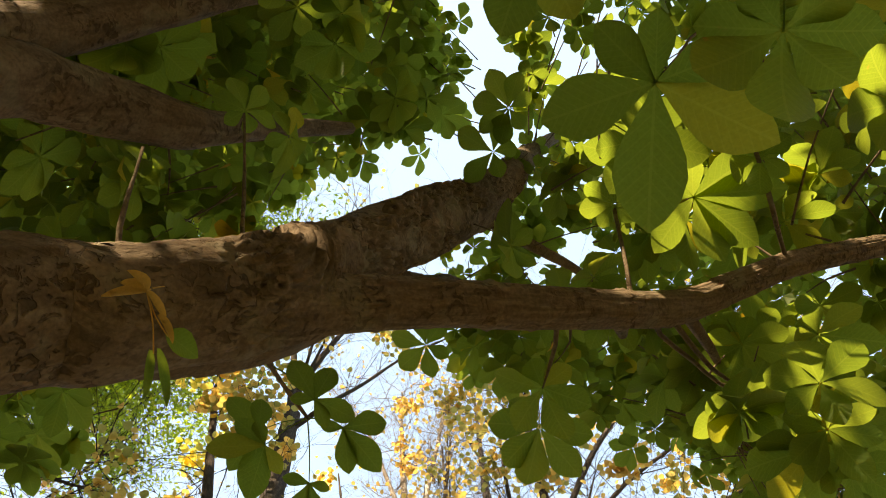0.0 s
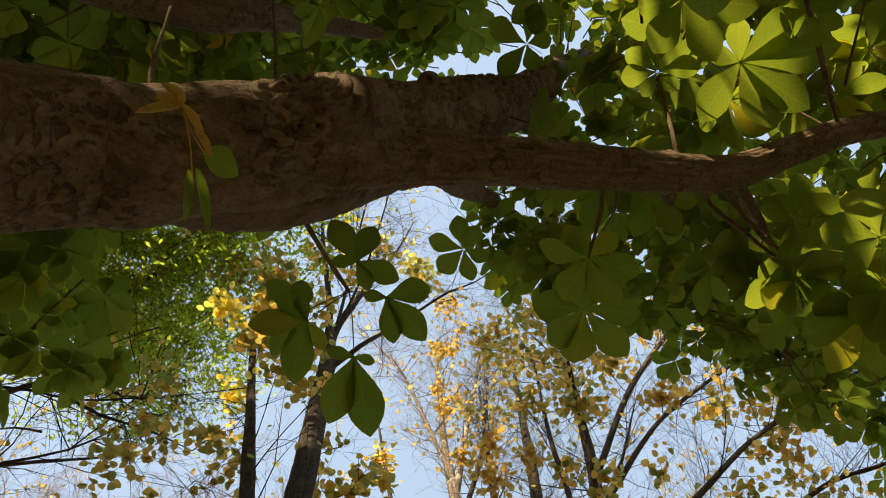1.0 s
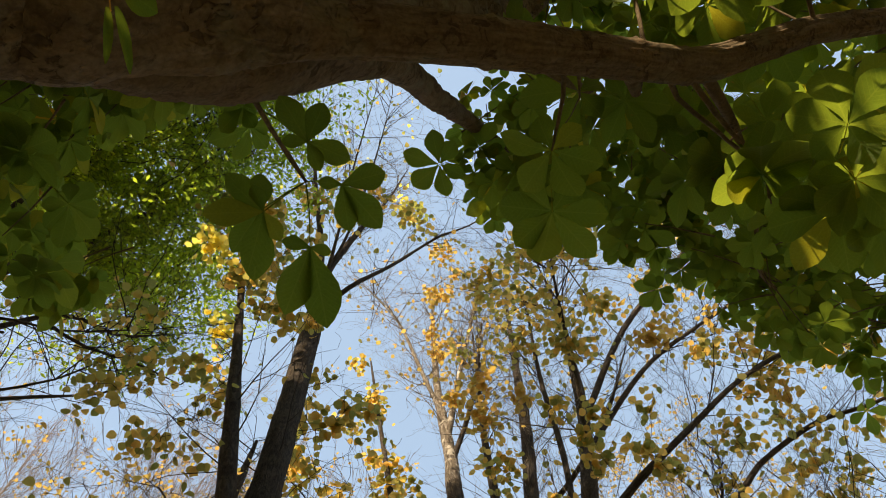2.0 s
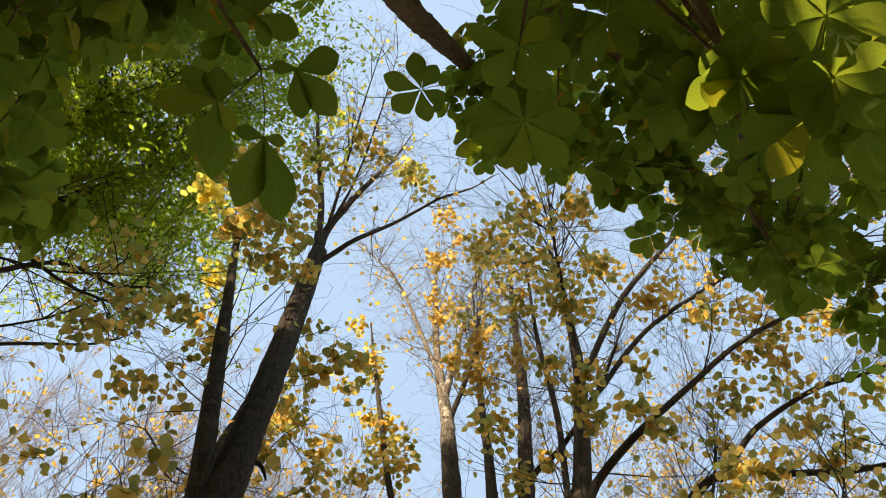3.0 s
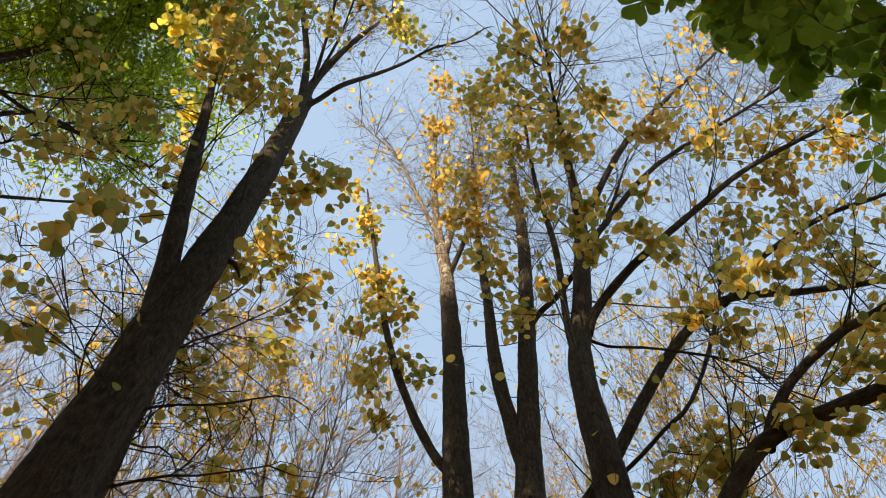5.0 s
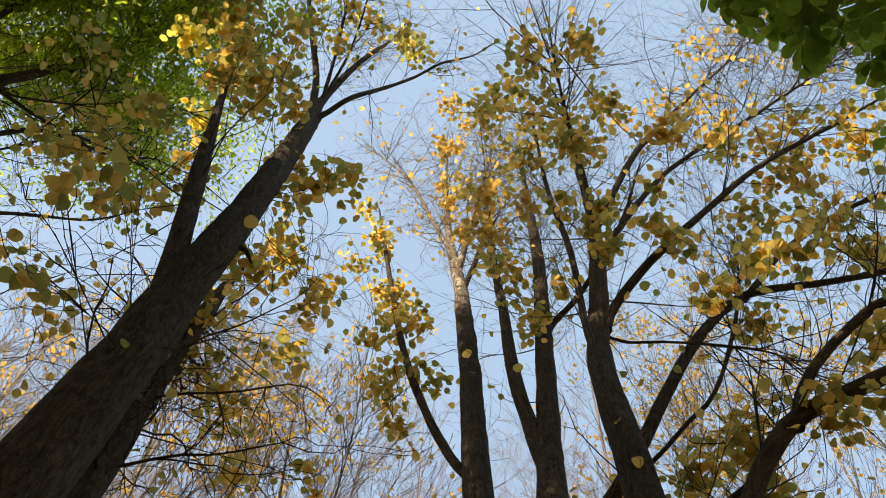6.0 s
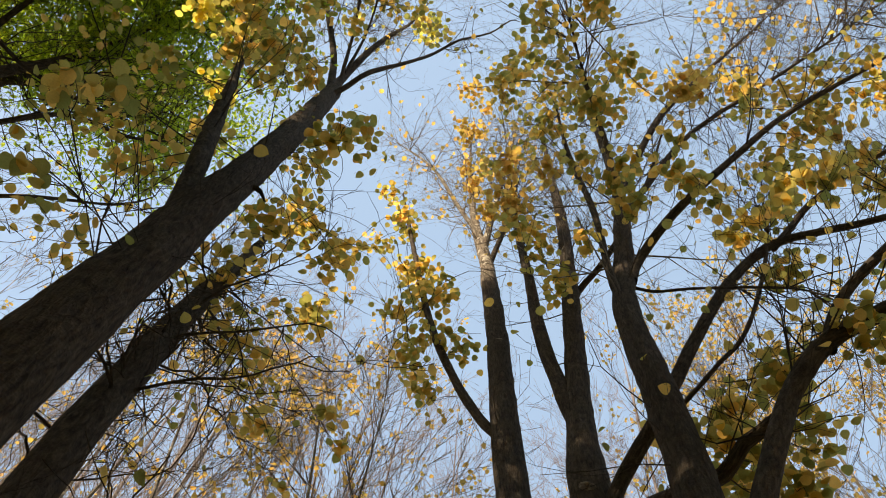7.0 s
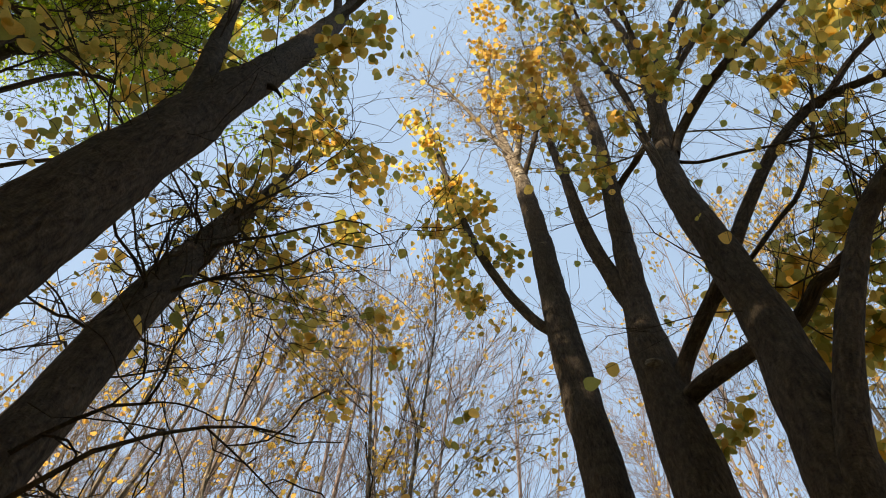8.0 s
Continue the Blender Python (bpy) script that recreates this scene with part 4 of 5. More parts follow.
# ---- horse chestnut overhead ----
chestnut = tree_base("horse_chestnut_tree", (-2.6, 0.3, 0), "leaning horse chestnut with rough brown bark and broad green leaves")
h_lines = [
    stem("trunk", [(-2.75, 0.25, -0.1, 0.36), (-2.6, 0.3, 0.5, 0.29), (-2.25, 0.38, 1.7, 0.25), (-1.75, 0.46, 2.9, 0.225), (-1.15, 0.55, 3.62, 0.205), (-0.96, 0.59, 3.77, 0.2), (-0.77, 0.6, 3.9, 0.185), (-0.6, 0.63, 4.03, 0.168), (-0.48, 0.66, 4.1, 0.125), (-0.33, 0.69, 4.2, 0.095), (0.04, 0.75, 4.4, 0.085), (0.45, 0.82, 4.6, 0.077), (0.97, 0.92, 4.95, 0.071), (1.27, 0.88, 5.15, 0.066), (1.59, 0.83, 5.35, 0.06), (2.23, 0.82, 5.75, 0.054), (3.1, 0.9, 6.5, 0.02)], chestnut, BARK_CHESTNUT, 80, 0.014, 0.005, 0.16, flake=0.009),
    stem("limb", [(-0.72, 0.56, 3.9, 0.12), (-0.5, 0.57, 4.1, 0.135), (-0.41, 0.59, 4.4, 0.138), (-0.32, 0.64, 4.85, 0.148), (-0.21, 0.69, 5.4, 0.165), (-0.04, 0.73, 6.1, 0.178), (0.21, 0.76, 6.9, 0.162), (0.42, 0.73, 7.6, 0.14), (0.64, 0.67, 8.5, 0.108), (0.95, 0.6, 9.6, 0.07), (1.5, 0.5, 11.0, 0.03)], chestnut, BARK_CHESTNUT, 84, 0.016, 0.008, 0.10, flake=0.02),
    stem("limb", [(0.24, 0.78, 7.0, 0.07), (0.33, 0.93, 7.3, 0.052), (0.64, 1.15, 7.5, 0.042), (0.98, 1.38, 7.8, 0.034), (1.5, 1.8, 8.4, 0.022), (2.0, 2.3, 9.0, 0.008)], chestnut, BARK_CHESTNUT, 10),
    stem("limb", [(-0.95, 0.6, 3.8, 0.19), (-0.75, 0.68, 4.1, 0.205), (-0.58, 0.72, 4.35, 0.195), (-0.44, 0.75, 4.6, 0.165), (-0.31, 0.81, 4.92, 0.11), (-0.22, 0.9, 5.3, 0.075), (-0.07, 1.25, 6.7, 0.066), (0.1, 1.6, 8.2, 0.06), (0.5, 2.05, 9.0, 0.05), (1.2, 2.6, 9.8, 0.03), (1.9, 3.0, 10.2, 0.01)], chestnut, BARK_CHESTNUT, 48, 0.025, 0.005, 0.12, flake=0.008),
    stem("limb", [(-2.3, 0.2, 1.5, 0.2), (-2.0, 0.0, 3.2, 0.17), (-1.6, -0.04, 4.5, 0.146), (-1.45, 0.02, 4.8, 0.134), (-1.29, 0.1, 5.05, 0.122), (-1.12, 0.18, 5.3, 0.1), (-0.96, 0.21, 5.7, 0.07), (-0.6, 0.3, 7.2, 0.04)], chestnut, BARK_CHESTNUT, 24, 0.06, 0.007, 0.12),
    stem("limb", [(-2.5, 0.15, 1.3, 0.18), (-2.1, -0.12, 3.3, 0.15), (-1.64, -0.18, 4.6, 0.12), (-1.45, -0.23, 5.0, 0.105), (-1.19, -0.33, 5.4, 0.085), (-0.84, -0.45, 5.9, 0.06), (-0.2, -0.6, 7.5, 0.03)], chestnut, BARK_CHESTNUT, 20, 0.06, 0.007, 0.12),
    stem("limb", [(1.0, 0.93, 4.97, 0.03), (1.3, 1.3, 5.4, 0.022), (1.7, 1.9, 6.3, 0.018), (2.2, 2.7, 7.6, 0.012), (2.7, 3.2, 8.4, 0.006)], chestnut, BARK_CHESTNUT, 7),
    stem("limb", [(-0.62, 0.62, 3.98, 0.02), (-0.6, 0.95, 4.35, 0.010), (-0.52, 1.25, 4.6, 0.006)], chestnut, BARK_CHESTNUT, 6),
    stem("limb", [(0.66, 0.86, 4.73, 0.05), (0.71, 0.95, 4.82, 0.036), (0.73, 1.01, 4.86, 0.02)], chestnut, BARK_CHESTNUT, 8, 0.03, 0.004, 0.2, "short broken stub"),
    stem("shoot", [(-0.62, 0.6, 4.1, 0.012), (-0.66, 0.45, 4.3, 0.008), (-0.7, 0.3, 4.55, 0.007), (-0.77, 0.11, 4.9, 0.005)], chestnut, BARK_CHESTNUT, 6),
    stem("shoot", [(-0.92, 0.6, 3.85, 0.012), (-0.95, 0.4, 4.0, 0.008), (-1.0, 0.2, 4.4, 0.005)], chestnut, BARK_CHESTNUT, 6),
    stem("shoot", [(0.74, 0.88, 4.75, 0.012), (0.76, 0.75, 4.95, 0.008), (0.75, 0.54, 5.2, 0.005)], chestnut, BARK_CHESTNUT, 6),
    stem("shoot", [(0.42, 0.82, 4.58, 0.012), (0.43, 0.98, 4.65, 0.008), (0.4, 1.2, 4.78, 0.005)], chestnut, BARK_CHESTNUT, 6),
    stem("shoot", [(0.92, 0.93, 4.9, 0.014), (1.15, 1.2, 5.0, 0.010), (1.5, 1.45, 5.2, 0.006)], chestnut, BARK_CHESTNUT, 6),
    stem("shoot", [(0.86, 0.93, 4.88, 0.016), (0.92, 1.05, 5.0, 0.011), (1.07, 1.17, 5.02, 0.010), (1.2, 1.28, 5.02, 0.009), (1.32, 1.31, 5.0, 0.008), (1.44, 1.34, 5.0, 0.006), (1.62, 1.36, 5.04, 0.004)], chestnut, BARK_CHESTNUT, 6),
    stem("shoot", [(1.14, 1.24, 5.02, 0.006), (1.2, 1.22, 5.1, 0.004), (1.27, 1.21, 5.2, 0.003)], chestnut, BARK_CHESTNUT, 5),
    stem("shoot", [(1.31, 1.31, 5.0, 0.006), (1.35, 1.24, 5.08, 0.004), (1.4, 1.15, 5.15, 0.003)], chestnut, BARK_CHESTNUT, 5),
    stem("shoot", [(0.47, 0.84, 4.62, 0.010), (0.5, 1.0, 4.75, 0.006), (0.44, 1.14, 4.85, 0.004)], chestnut, BARK_CHESTNUT, 5),
]

# plan outlines of the leaf storeys: height below, height above, sprays to a square metre, outline
STOREYS = [
    (8.0, 9.4, 19, [(-0.1, 1.75), (0.05, 2.2), (0.45, 2.6), (1.05, 2.65), (1.65, 3.0), (2.3, 3.35), (2.8, 3.6), (3.4, 3.85), (4.2, 3.6), (4.6, 1.5), (4.6, -1.4), (0.75, -1.4), (0.7, 0.3), (0.6, 0.85), (0.3, 1.3)]),
    (5.8, 7.2, 12, [(0.25, 1.5), (0.45, 1.7), (0.8, 1.85), (1.1, 1.85), (1.7, 2.1), (2.3, 2.3), (3.2, 2.4), (3.4, -0.6), (1.0, -0.6), (0.5, 0.7), (0.4, 1.15)]),
    (4.5, 5.5, 11, [(0.75, 1.1), (0.95, 1.5), (1.4, 1.6), (2.2, 1.5), (2.4, 1.0), (1.3, 1.0)]),
    (4.5, 5.5, 14, [(0.6, -0.2), (2.2, -0.2), (2.2, 0.42), (1.2, 0.42), (0.6, 0.35)]),
    (7.5, 9.5, 19, [(-1.5, 1.05), (-1.1, 0.72), (-0.36, 0.54), (0.0, 0.5), (0.1, 0.0), (0.08, -1.56), (-4.32, -1.56), (-4.32, 1.44), (-2.4, 1.5)]),
    (9.5, 12.0, 13, [(-2.16, 1.44), (-1.44, 1.02), (-0.48, 0.78), (0.1, 0.72), (0.2, -0.12), (0.18, -2.04), (-5.28, -2.04), (-5.28, 1.8)]),
    (7.0, 8.6, 20, [(0.0, 1.95), (0.35, 2.3), (0.95, 2.3), (1.5, 2.65), (2.2, 3.0), (2.7, 3.25), (2.6, 2.9), (1.6, 2.3), (0.9, 1.9), (0.3, 1.8)]),
    (9.4, 11.0, 7, [(1.0, 0.9), (0.85, 0.2), (0.9, -1.8), (5.2, -1.8), (5.2, 1.8), (2.5, 2.2)]),
    (4.7, 6.0, 4, [(-1.9, 0.75), (-0.75, 0.4), (-0.35, 0.15), (-0.6, -0.5), (-2.2, -0.5)]),
    (5.2, 6.8, 14, [(-4.6, 1.9), (-2.9, 2.1), (-2.4, 2.1), (-2.1, 1.85), (-2.0, 1.5), (-1.75, 1.1), (-1.7, 0.8), (-4.6, 0.6)]),
    (8.4, 9.6, 20, [(1.8, 3.0), (2.3, 3.5), (2.65, 3.75), (3.3, 4.05), (4.3, 4.1), (4.5, 3.2), (3.0, 2.8)]),
    (7.1, 7.8, 10, [(-3.29, 2.73), (-2.9, 2.7), (-2.77, 2.36), (-2.49, 2.41), (-2.43, 1.99), (-2.6, 1.82), (-2.1, 1.63), (-1.66, 1.31), (-1.15, 1.48), (-0.85, 1.32), (-0.8, 1.05), (-3.0, 0.95), (-3.7, 2.65)]),
    (9.6, 10.6, 13, [(0.3, 2.2), (0.45, 2.6), (1.1, 2.95), (1.7, 3.15), (2.2, 3.2), (2.0, 2.4), (1.0, 2.2)]),
]


def inside(p, outline):
    hit = False
    for (ax, ay), (bx, by) in zip(outline, outline[1:] + outline[:1]):
        if (ay > p[1]) != (by > p[1]) and p[0] < (bx - ax) * (p[1] - ay) / (by - ay) + ax:
            hit = not hit
    return hit


def chestnut_crown():
    rng = random.Random(31)
    near = [quad_mesh("leaf", *shape, CHESTNUT_GREEN) for shape in PALM]
    near_yellow = [quad_mesh("leaf", *shape, CHESTNUT_YELLOW) for shape in PALM]
    twigs, far, far_yellow = Heap(), Heap(), Heap()
    spots = []
    for low, high, dense, outline in STOREYS:
        xs, ys = [p[0] for p in outline], [p[1] for p in outline]
        cell = dense ** -0.5
        for i in range(int((max(xs) - min(xs)) / cell) + 1):
            for k in range(int((max(ys) - min(ys)) / cell) + 1):
                p = (min(xs) + (i + rng.random()) * cell, min(ys) + (k + rng.random()) * cell)
                if inside(p, outline):
                    spots.append((*p, rng.uniform(low, high)))
    lone = 0
    pl, tu, si = ([], []), ([], []), ([], [])
    for n, (x, y, z) in enumerate(spots):
        c = np.array((x, y, z))
        root = nearest(h_lines, c)
        way = root - c
        far_off = np.linalg.norm(way)
        reach = min(far_off, rng.uniform(0.3, 0.7))
        b = c + way / far_off * reach + np.array([rng.gauss(0, 0.05), rng.gauss(0, 0.05), -0.05])
        if n % 2 == 0:
            twigs.add(*tube(spline([(*b, 0.007), (*((b + c) / 2 + np.array([0, 0, 0.04])), 0.005), (*c, 0.0035)], 0.15), 5))
        for k in range(rng.choice((1, 2, 2, 3))):
            head = rng.uniform(0, 360)
            p = c + np.array([-math.sin(radians(head)), math.cos(radians(head)), 0]) * 0.12 + np.array([0, 0, rng.uniform(-0.06, 0.03)])
            m = pose(*p, rng.gauss(-16, 15), rng.gauss(0, 15), head)
            s = rng.uniform(0.75, 1.2) * (0.82 if z > 6.5 and x > 0 else 1.0)
            if in_gap(p, 0.12):
                continue
            old = 1 if rng.random() < 0.025 else 0
            if lone < 280 and z < 6.3 and x < 2.6:
                ob = part("leaf", rng.choice(near_yellow if old else near), chestnut)
                ob.matrix_basis = m @ Matrix.Scale(s, 4)
                lone += 1
            else:
                pl[old].append(p), tu[old].append(np.array(m.to_3x3())), si[old].append(s)
    bits = Heap()
    picked = rng.sample(range(len(pl[0])), 90) if pl[0] else []
    strew(bits, [blade(6, 0.2, 1.0, 0.5, 0.5), blade(6, 0.14, 1.0, 0.7, -0.4)], [pl[0][k] + np.array([rng.gauss(0, 0.08), rng.gauss(0, 0.08), -0.12]) for k in picked], [leaf_turn(rng, 45) for _ in picked], [rng.uniform(0.07, 0.15) for _ in picked], rng)
    part("foliage", bits.mesh("foliage", WITHERED), chestnut, "small curled orange-brown withered leaflets", kind="stuff")
    for heap, old in ((far, 0), (far_yellow, 1)):
        strew(heap, PALM_FAR, pl[old], tu[old], si[old], rng)
    part("branchwork", twigs.mesh("branchwork", BARK_CHESTNUT), chestnut, kind="stuff")
    part("foliage", far.mesh("foliage", CHESTNUT_GREEN), chestnut, "dense broad green palmate leaves", kind="stuff")
    part("foliage", far_yellow.mesh("foliage", CHESTNUT_YELLOW), chestnut, "scattered yellow palmate leaves", kind="stuff")
    # leaves that hang low and apart: place, heading, tilt, lean, size, tone
    for x, y, z, head, tilt, lean, size, tone in (
        (0.2, -0.32, 3.46, 60, -10, 5, 1.0, 0), (0.05, -0.55, 3.7, 100, -10, 5, 1.1, 0), (0.73, -0.12, 3.4, 5, -15, 10, 1.0, 0), 
        (1.6, 1.06, 5.02, -60, -6, 4, 0.95, 0), (0.39, 0.15, 6.5, 100, -10, 3, 1.0, 0), (0.3, 0.4, 6.5, 120, -12, 5, 1.0, 0), (0.44, 1.55, 5.2, 0, -30, 4, 1.2, 0), (-0.1, 1.6, 6.6, 80, -15, 6, 1.0, 0),
        (-0.77, 0.1, 4.92, 200, -10, 5, 0.6, 0), (-0.6, 0.2, 4.9, -60, -30, 10, 0.7, 0), (0.75, 0.52, 5.2, 170, -10, 5, 0.8, 0), (0.4, 1.2, 4.78, 10, -25, 5, 0.9, 0), (1.5, 1.48, 5.2, -30, -20, 8, 0.8, 0), (3.78, 4.61, 9.00, -20, -25, 6, 0.85, 0)):
        ob = part("leaf", near_yellow[0] if tone else near[int(abs(x) * 50) % len(near)], chestnut)
        ob.matrix_basis = pose(x, y, z, tilt, lean, head) @ Matrix.Scale(size, 4)


def hanging_leaf(at, leaflets, seed, shoot=None):
    """One palmate leaf on a low shoot: leaflets given by heading and length, on a stalk."""
    rng = random.Random(seed)
    heap = Heap()
    for head, long in leaflets:
        v, q, uv = blade(14, 0.25 * long, long * 1.04, rng.uniform(0.04, 0.10), rng.uniform(0.08, 0.2), fat=0.62)
        heap.add(turned(v, pose(*at, rng.uniform(-14, -2), rng.uniform(-8, 8), head)), q, uv)
    root = nearest([shoot if shoot is not None else h_lines[7]], np.array(at))
    mid = (root + np.array(at)) / 2 + np.array((0, 0, 0.03))
    heap.add(*tube(spline([(*root, 0.003), (*mid, 0.0025), (*at, 0.002)], 0.05), 5))
    part("leaf", heap.mesh("leaf", CHESTNUT_GREEN), chestnut)


chestnut_crown()
low_shoot = stem("shoot", [(1.59, 0.83, 5.36, 0.012), (1.25, 0.25, 4.95, 0.009), (0.8, -0.15, 4.1, 0.006), (0.53, -0.03, 3.62, 0.004)], chestnut, BARK_CHESTNUT, 6)
hanging_leaf((0.49, -0.01, 3.52), ((2, 0.33), (-62, 0.29), (-112, 0.22), (72, 0.28), (128, 0.2), (178, 0.16)), 5, low_shoot)
hanging_leaf((1.11, 0.5, 5.26), ((171, 0.19), (-132, 0.34), (-101, 0.37), (-54, 0.33), (-25, 0.3), (38, 0.29), (110, 0.15)), 6, h_lines[11])
hanging_leaf((0.97, 0.37, 5.68), ((105, 0.3), (149, 0.26), (-158, 0.25), (-106, 0.28), (-74, 0.15), (59, 0.2)), 7, h_lines[11])
hanging_leaf((-0.78, 1.43, 4.9), ((4, 0.27), (38, 0.2), (150, 0.2), (-165, 0.18)), 8)
hanging_leaf((-0.51, 1.48, 4.52), ((25, 0.25), (-11, 0.29), (110, 0.10), (-80, 0.08)), 1)
hanging_leaf((-0.37, 1.24, 4.48), ((-105, 0.18), (-42, 0.20), (-6, 0.16), (100, 0.08)), 2)
hanging_leaf((-0.44, 1.05, 4.28), ((157, 0.17), (-152, 0.15), (95, 0.08), (-66, 0.15), (-25, 0.10)), 3)
hanging_leaf((-0.69, 1.36, 4.6), ((95, 0.21), (140, 0.15), (170, 0.11), (15, 0.21), (-30, 0.12)), 4)


def withered_leaf():
    """A dead leaf caught on the trunk: curled yellow blades and a green one on thin stalks."""
    thing = tree_base("withered_leaf", (-0.69, 0.45, 3.43), "curled yellow withered leaf caught on the chestnut bark", "leaf")
    # base, tip, half width, fold and curl of each blade
    for name, material, base, tip, half, fold, curl in (
        ("blade", WITHERED, (-0.685, 0.455, 3.43), (-0.785, 0.46, 3.45), 0.009, 0.5, 0.25), ("blade", WITHERED, (-0.685, 0.455, 3.43), (-0.722, 0.405, 3.44), 0.012, 0.6, 0.2), ("blade", WITHERED, (-0.69, 0.45, 3.43), (-0.742, 0.432, 3.43), 0.010, 0.4, 0.1),
        ("blade", WITHERED, (-0.685, 0.455, 3.43), (-0.655, 0.525, 3.42), 0.008, 0.7, -0.2), ("blade", WITHERED, (-0.66, 0.51, 3.42), (-0.625, 0.57, 3.43), 0.007, 0.5, 0.3),
        ("green_blade", CHESTNUT_GREEN, (-0.655, 0.565, 3.45), (-0.575, 0.615, 3.44), 0.036, 0.12, 0.1), ("green_blade", CHESTNUT_GREEN, (-0.69, 0.60, 3.44), (-0.715, 0.72, 3.46), 0.008, 0.3, 0.1), ("green_blade", CHESTNUT_GREEN, (-0.675, 0.60, 3.45), (-0.665, 0.745, 3.47), 0.010, 0.3, 0.1)):
        run = Vector(tip) - Vector(base)
        up = Vector((0.15, -0.25, 1.0))
        side = run.cross(up).normalized()
        turn = Matrix((side, run.normalized(), side.cross(run.normalized()))).transposed().to_4x4()
        v, q, uv = blade(9, half, run.length, fold, curl, fat=0.45)
        ob = part(name, quad_mesh(name, v, q, uv, material), thing)
        ob.matrix_basis = Matrix.Translation(base) @ turn
    stalk = Heap()
    for rows in ([(-0.685, 0.455, 3.43, 0.0016), (-0.68, 0.53, 3.44, 0.0013), (-0.685, 0.61, 3.445, 0.0012)], [(-0.685, 0.455, 3.43, 0.0016), (-0.672, 0.52, 3.44, 0.0013), (-0.65, 0.57, 3.45, 0.0012)], [(-0.685, 0.455, 3.43, 0.0016), (-0.7, 0.47, 3.52, 0.0015), (-0.72, 0.5, 3.66, 0.0015)]):
        stalk.add(*tube(spline(rows, 0.02), 5))
    part("stalk", stalk.mesh("stalk", WITHERED), thing)


def knot(x, y, z, size, seed, tree=None, bark=None, face=None):
    """A healed branch scar on the bark: a swollen ring round a sunken middle."""
    rng = random.Random(seed)
    v, q, uv = [], [], []
    rings, sides = 6, 16
    for i in range(rings):
        t = i / (rings - 1)
        for k in range(sides):
            a = k / sides * 2 * math.pi
            r = size * (0.12 + 1.15 * t) * (1 + 0.18 * noise.noise((math.cos(a) * 2 + seed, math.sin(a) * 2, t)))
            v.append((r * math.cos(a) * 1.25, r * math.sin(a), -0.35 * size * math.sin(math.pi * min(1, t * 1.15)) ** 2 + (0.35 * size if i == 0 else 0) + 0.5 * size * max(0, t - 0.8)))
            uv.append((a * size, t * size))
        if i:
            q += [((i - 1) * sides + k, (i - 1) * sides + (k + 1) % sides, i * sides + (k + 1) % sides, i * sides + k) for k in range(sides)]
    ob = part("knot", quad_mesh("knot", v, q, uv, bark or BARK_CHESTNUT), tree or chestnut)
    ob.matrix_basis = pose(x, y, z, *(face or (rng.uniform(-14, 4), rng.uniform(-35, -25), rng.uniform(-20, 20))))


withered_leaf()
for n, row in enumerate(((-0.47, 0.56, 3.915, 0.026), (0.47, 0.80, 4.53, 0.016), (0.10, 0.72, 4.34, 0.012), (-0.98, 0.62, 3.59, 0.04), (0.78, 0.85, 4.76, 0.016), (-0.2, 0.5, 4.98, 0.03))):
    knot(*row, 50 + n)
knot(0.67, 7.795, 7.8, 0.05, 61, linden_d, BARK_LIT_PALE, (-84, 0, 8))
knot(-0.19, 8.1, 11.4, 0.04, 62, linden_c, BARK_LIT_PALE, (-84, 0, -6))


# ---- horse chestnuts added behind the path, so that their crowns shade the grove ----
def shade_chestnut(x, y, height, wide, seed):
    rng = random.Random(seed)
    tree = tree_base("horse_chestnut_tree", (x, y, 0), "tall horse chestnut with a full green crown, added for shade", group="rear chestnuts")
    lines = [stem("trunk", [(x, y, -0.1, 0.4), (x + 0.05, y, 1.2, 0.3), (x + 0.1, y + 0.1, 5, 0.25), (x, y, 10, 0.17), (x, y + 0.1, height * 0.9, 0.03)], tree, BARK_CHESTNUT, 14, 0.3)]
    for k in range(10):
        a, z = k * 2.4, 4.5 + k * (height - 8) / 10
        b = lines[0][int(np.argmin(np.abs(lines[0][:, 2] - z)))][:3]
        out = wide * 0.75 * (1 - 0.05 * k)
        lines.append(stem("limb", [(*b, 0.09), (b[0] + math.cos(a) * out * 0.5, b[1] + math.sin(a) * out * 0.5, z + 0.9, 0.06), (b[0] + math.cos(a) * out, b[1] + math.sin(a) * out, z + 2.2, 0.015)], tree, BARK_CHESTNUT, 7, 0.3))
    pl, tu, si, heap, twigs = [], [], [], Heap(), []
    mid, half = height * 0.54, height * 0.44
    while len(pl) < 170 * height:
        u = np.array([rng.uniform(-1, 1) for _ in range(3)])
        if not 0.35 < np.linalg.norm(u) < 1:
            continue
        c = np.array((x, y, mid)) + u * np.array((wide, wide, half))
        if in_gap(c, 0.45):
            continue
        for _ in range(3):
            pl.append(c + np.array([rng.gauss(0, 0.22), rng.gauss(0, 0.22), rng.gauss(0, 0.12)]))
            tu.append(np.array(pose(0, 0, 0, rng.gauss(-16, 15), rng.gauss(0, 15), rng.uniform(0, 360)).to_3x3())), si.append(rng.uniform(1.0, 1.5))
        b = nearest(lines, c)
        twigs.append([(*b, 0.012), (*((b + c) / 2 + np.array((0, 0, 0.1))), 0.008), (*c, 0.004)])
    strew(heap, PALM_REAR, pl, tu, si, rng)
    out = Heap()
    twig_tubes(out, np.array(twigs), 3)
    part("branchwork", out.mesh("branchwork", BARK_CHESTNUT), tree, kind="stuff")
    part("foliage", heap.mesh("foliage", CHESTNUT_GREEN), tree, kind="stuff")


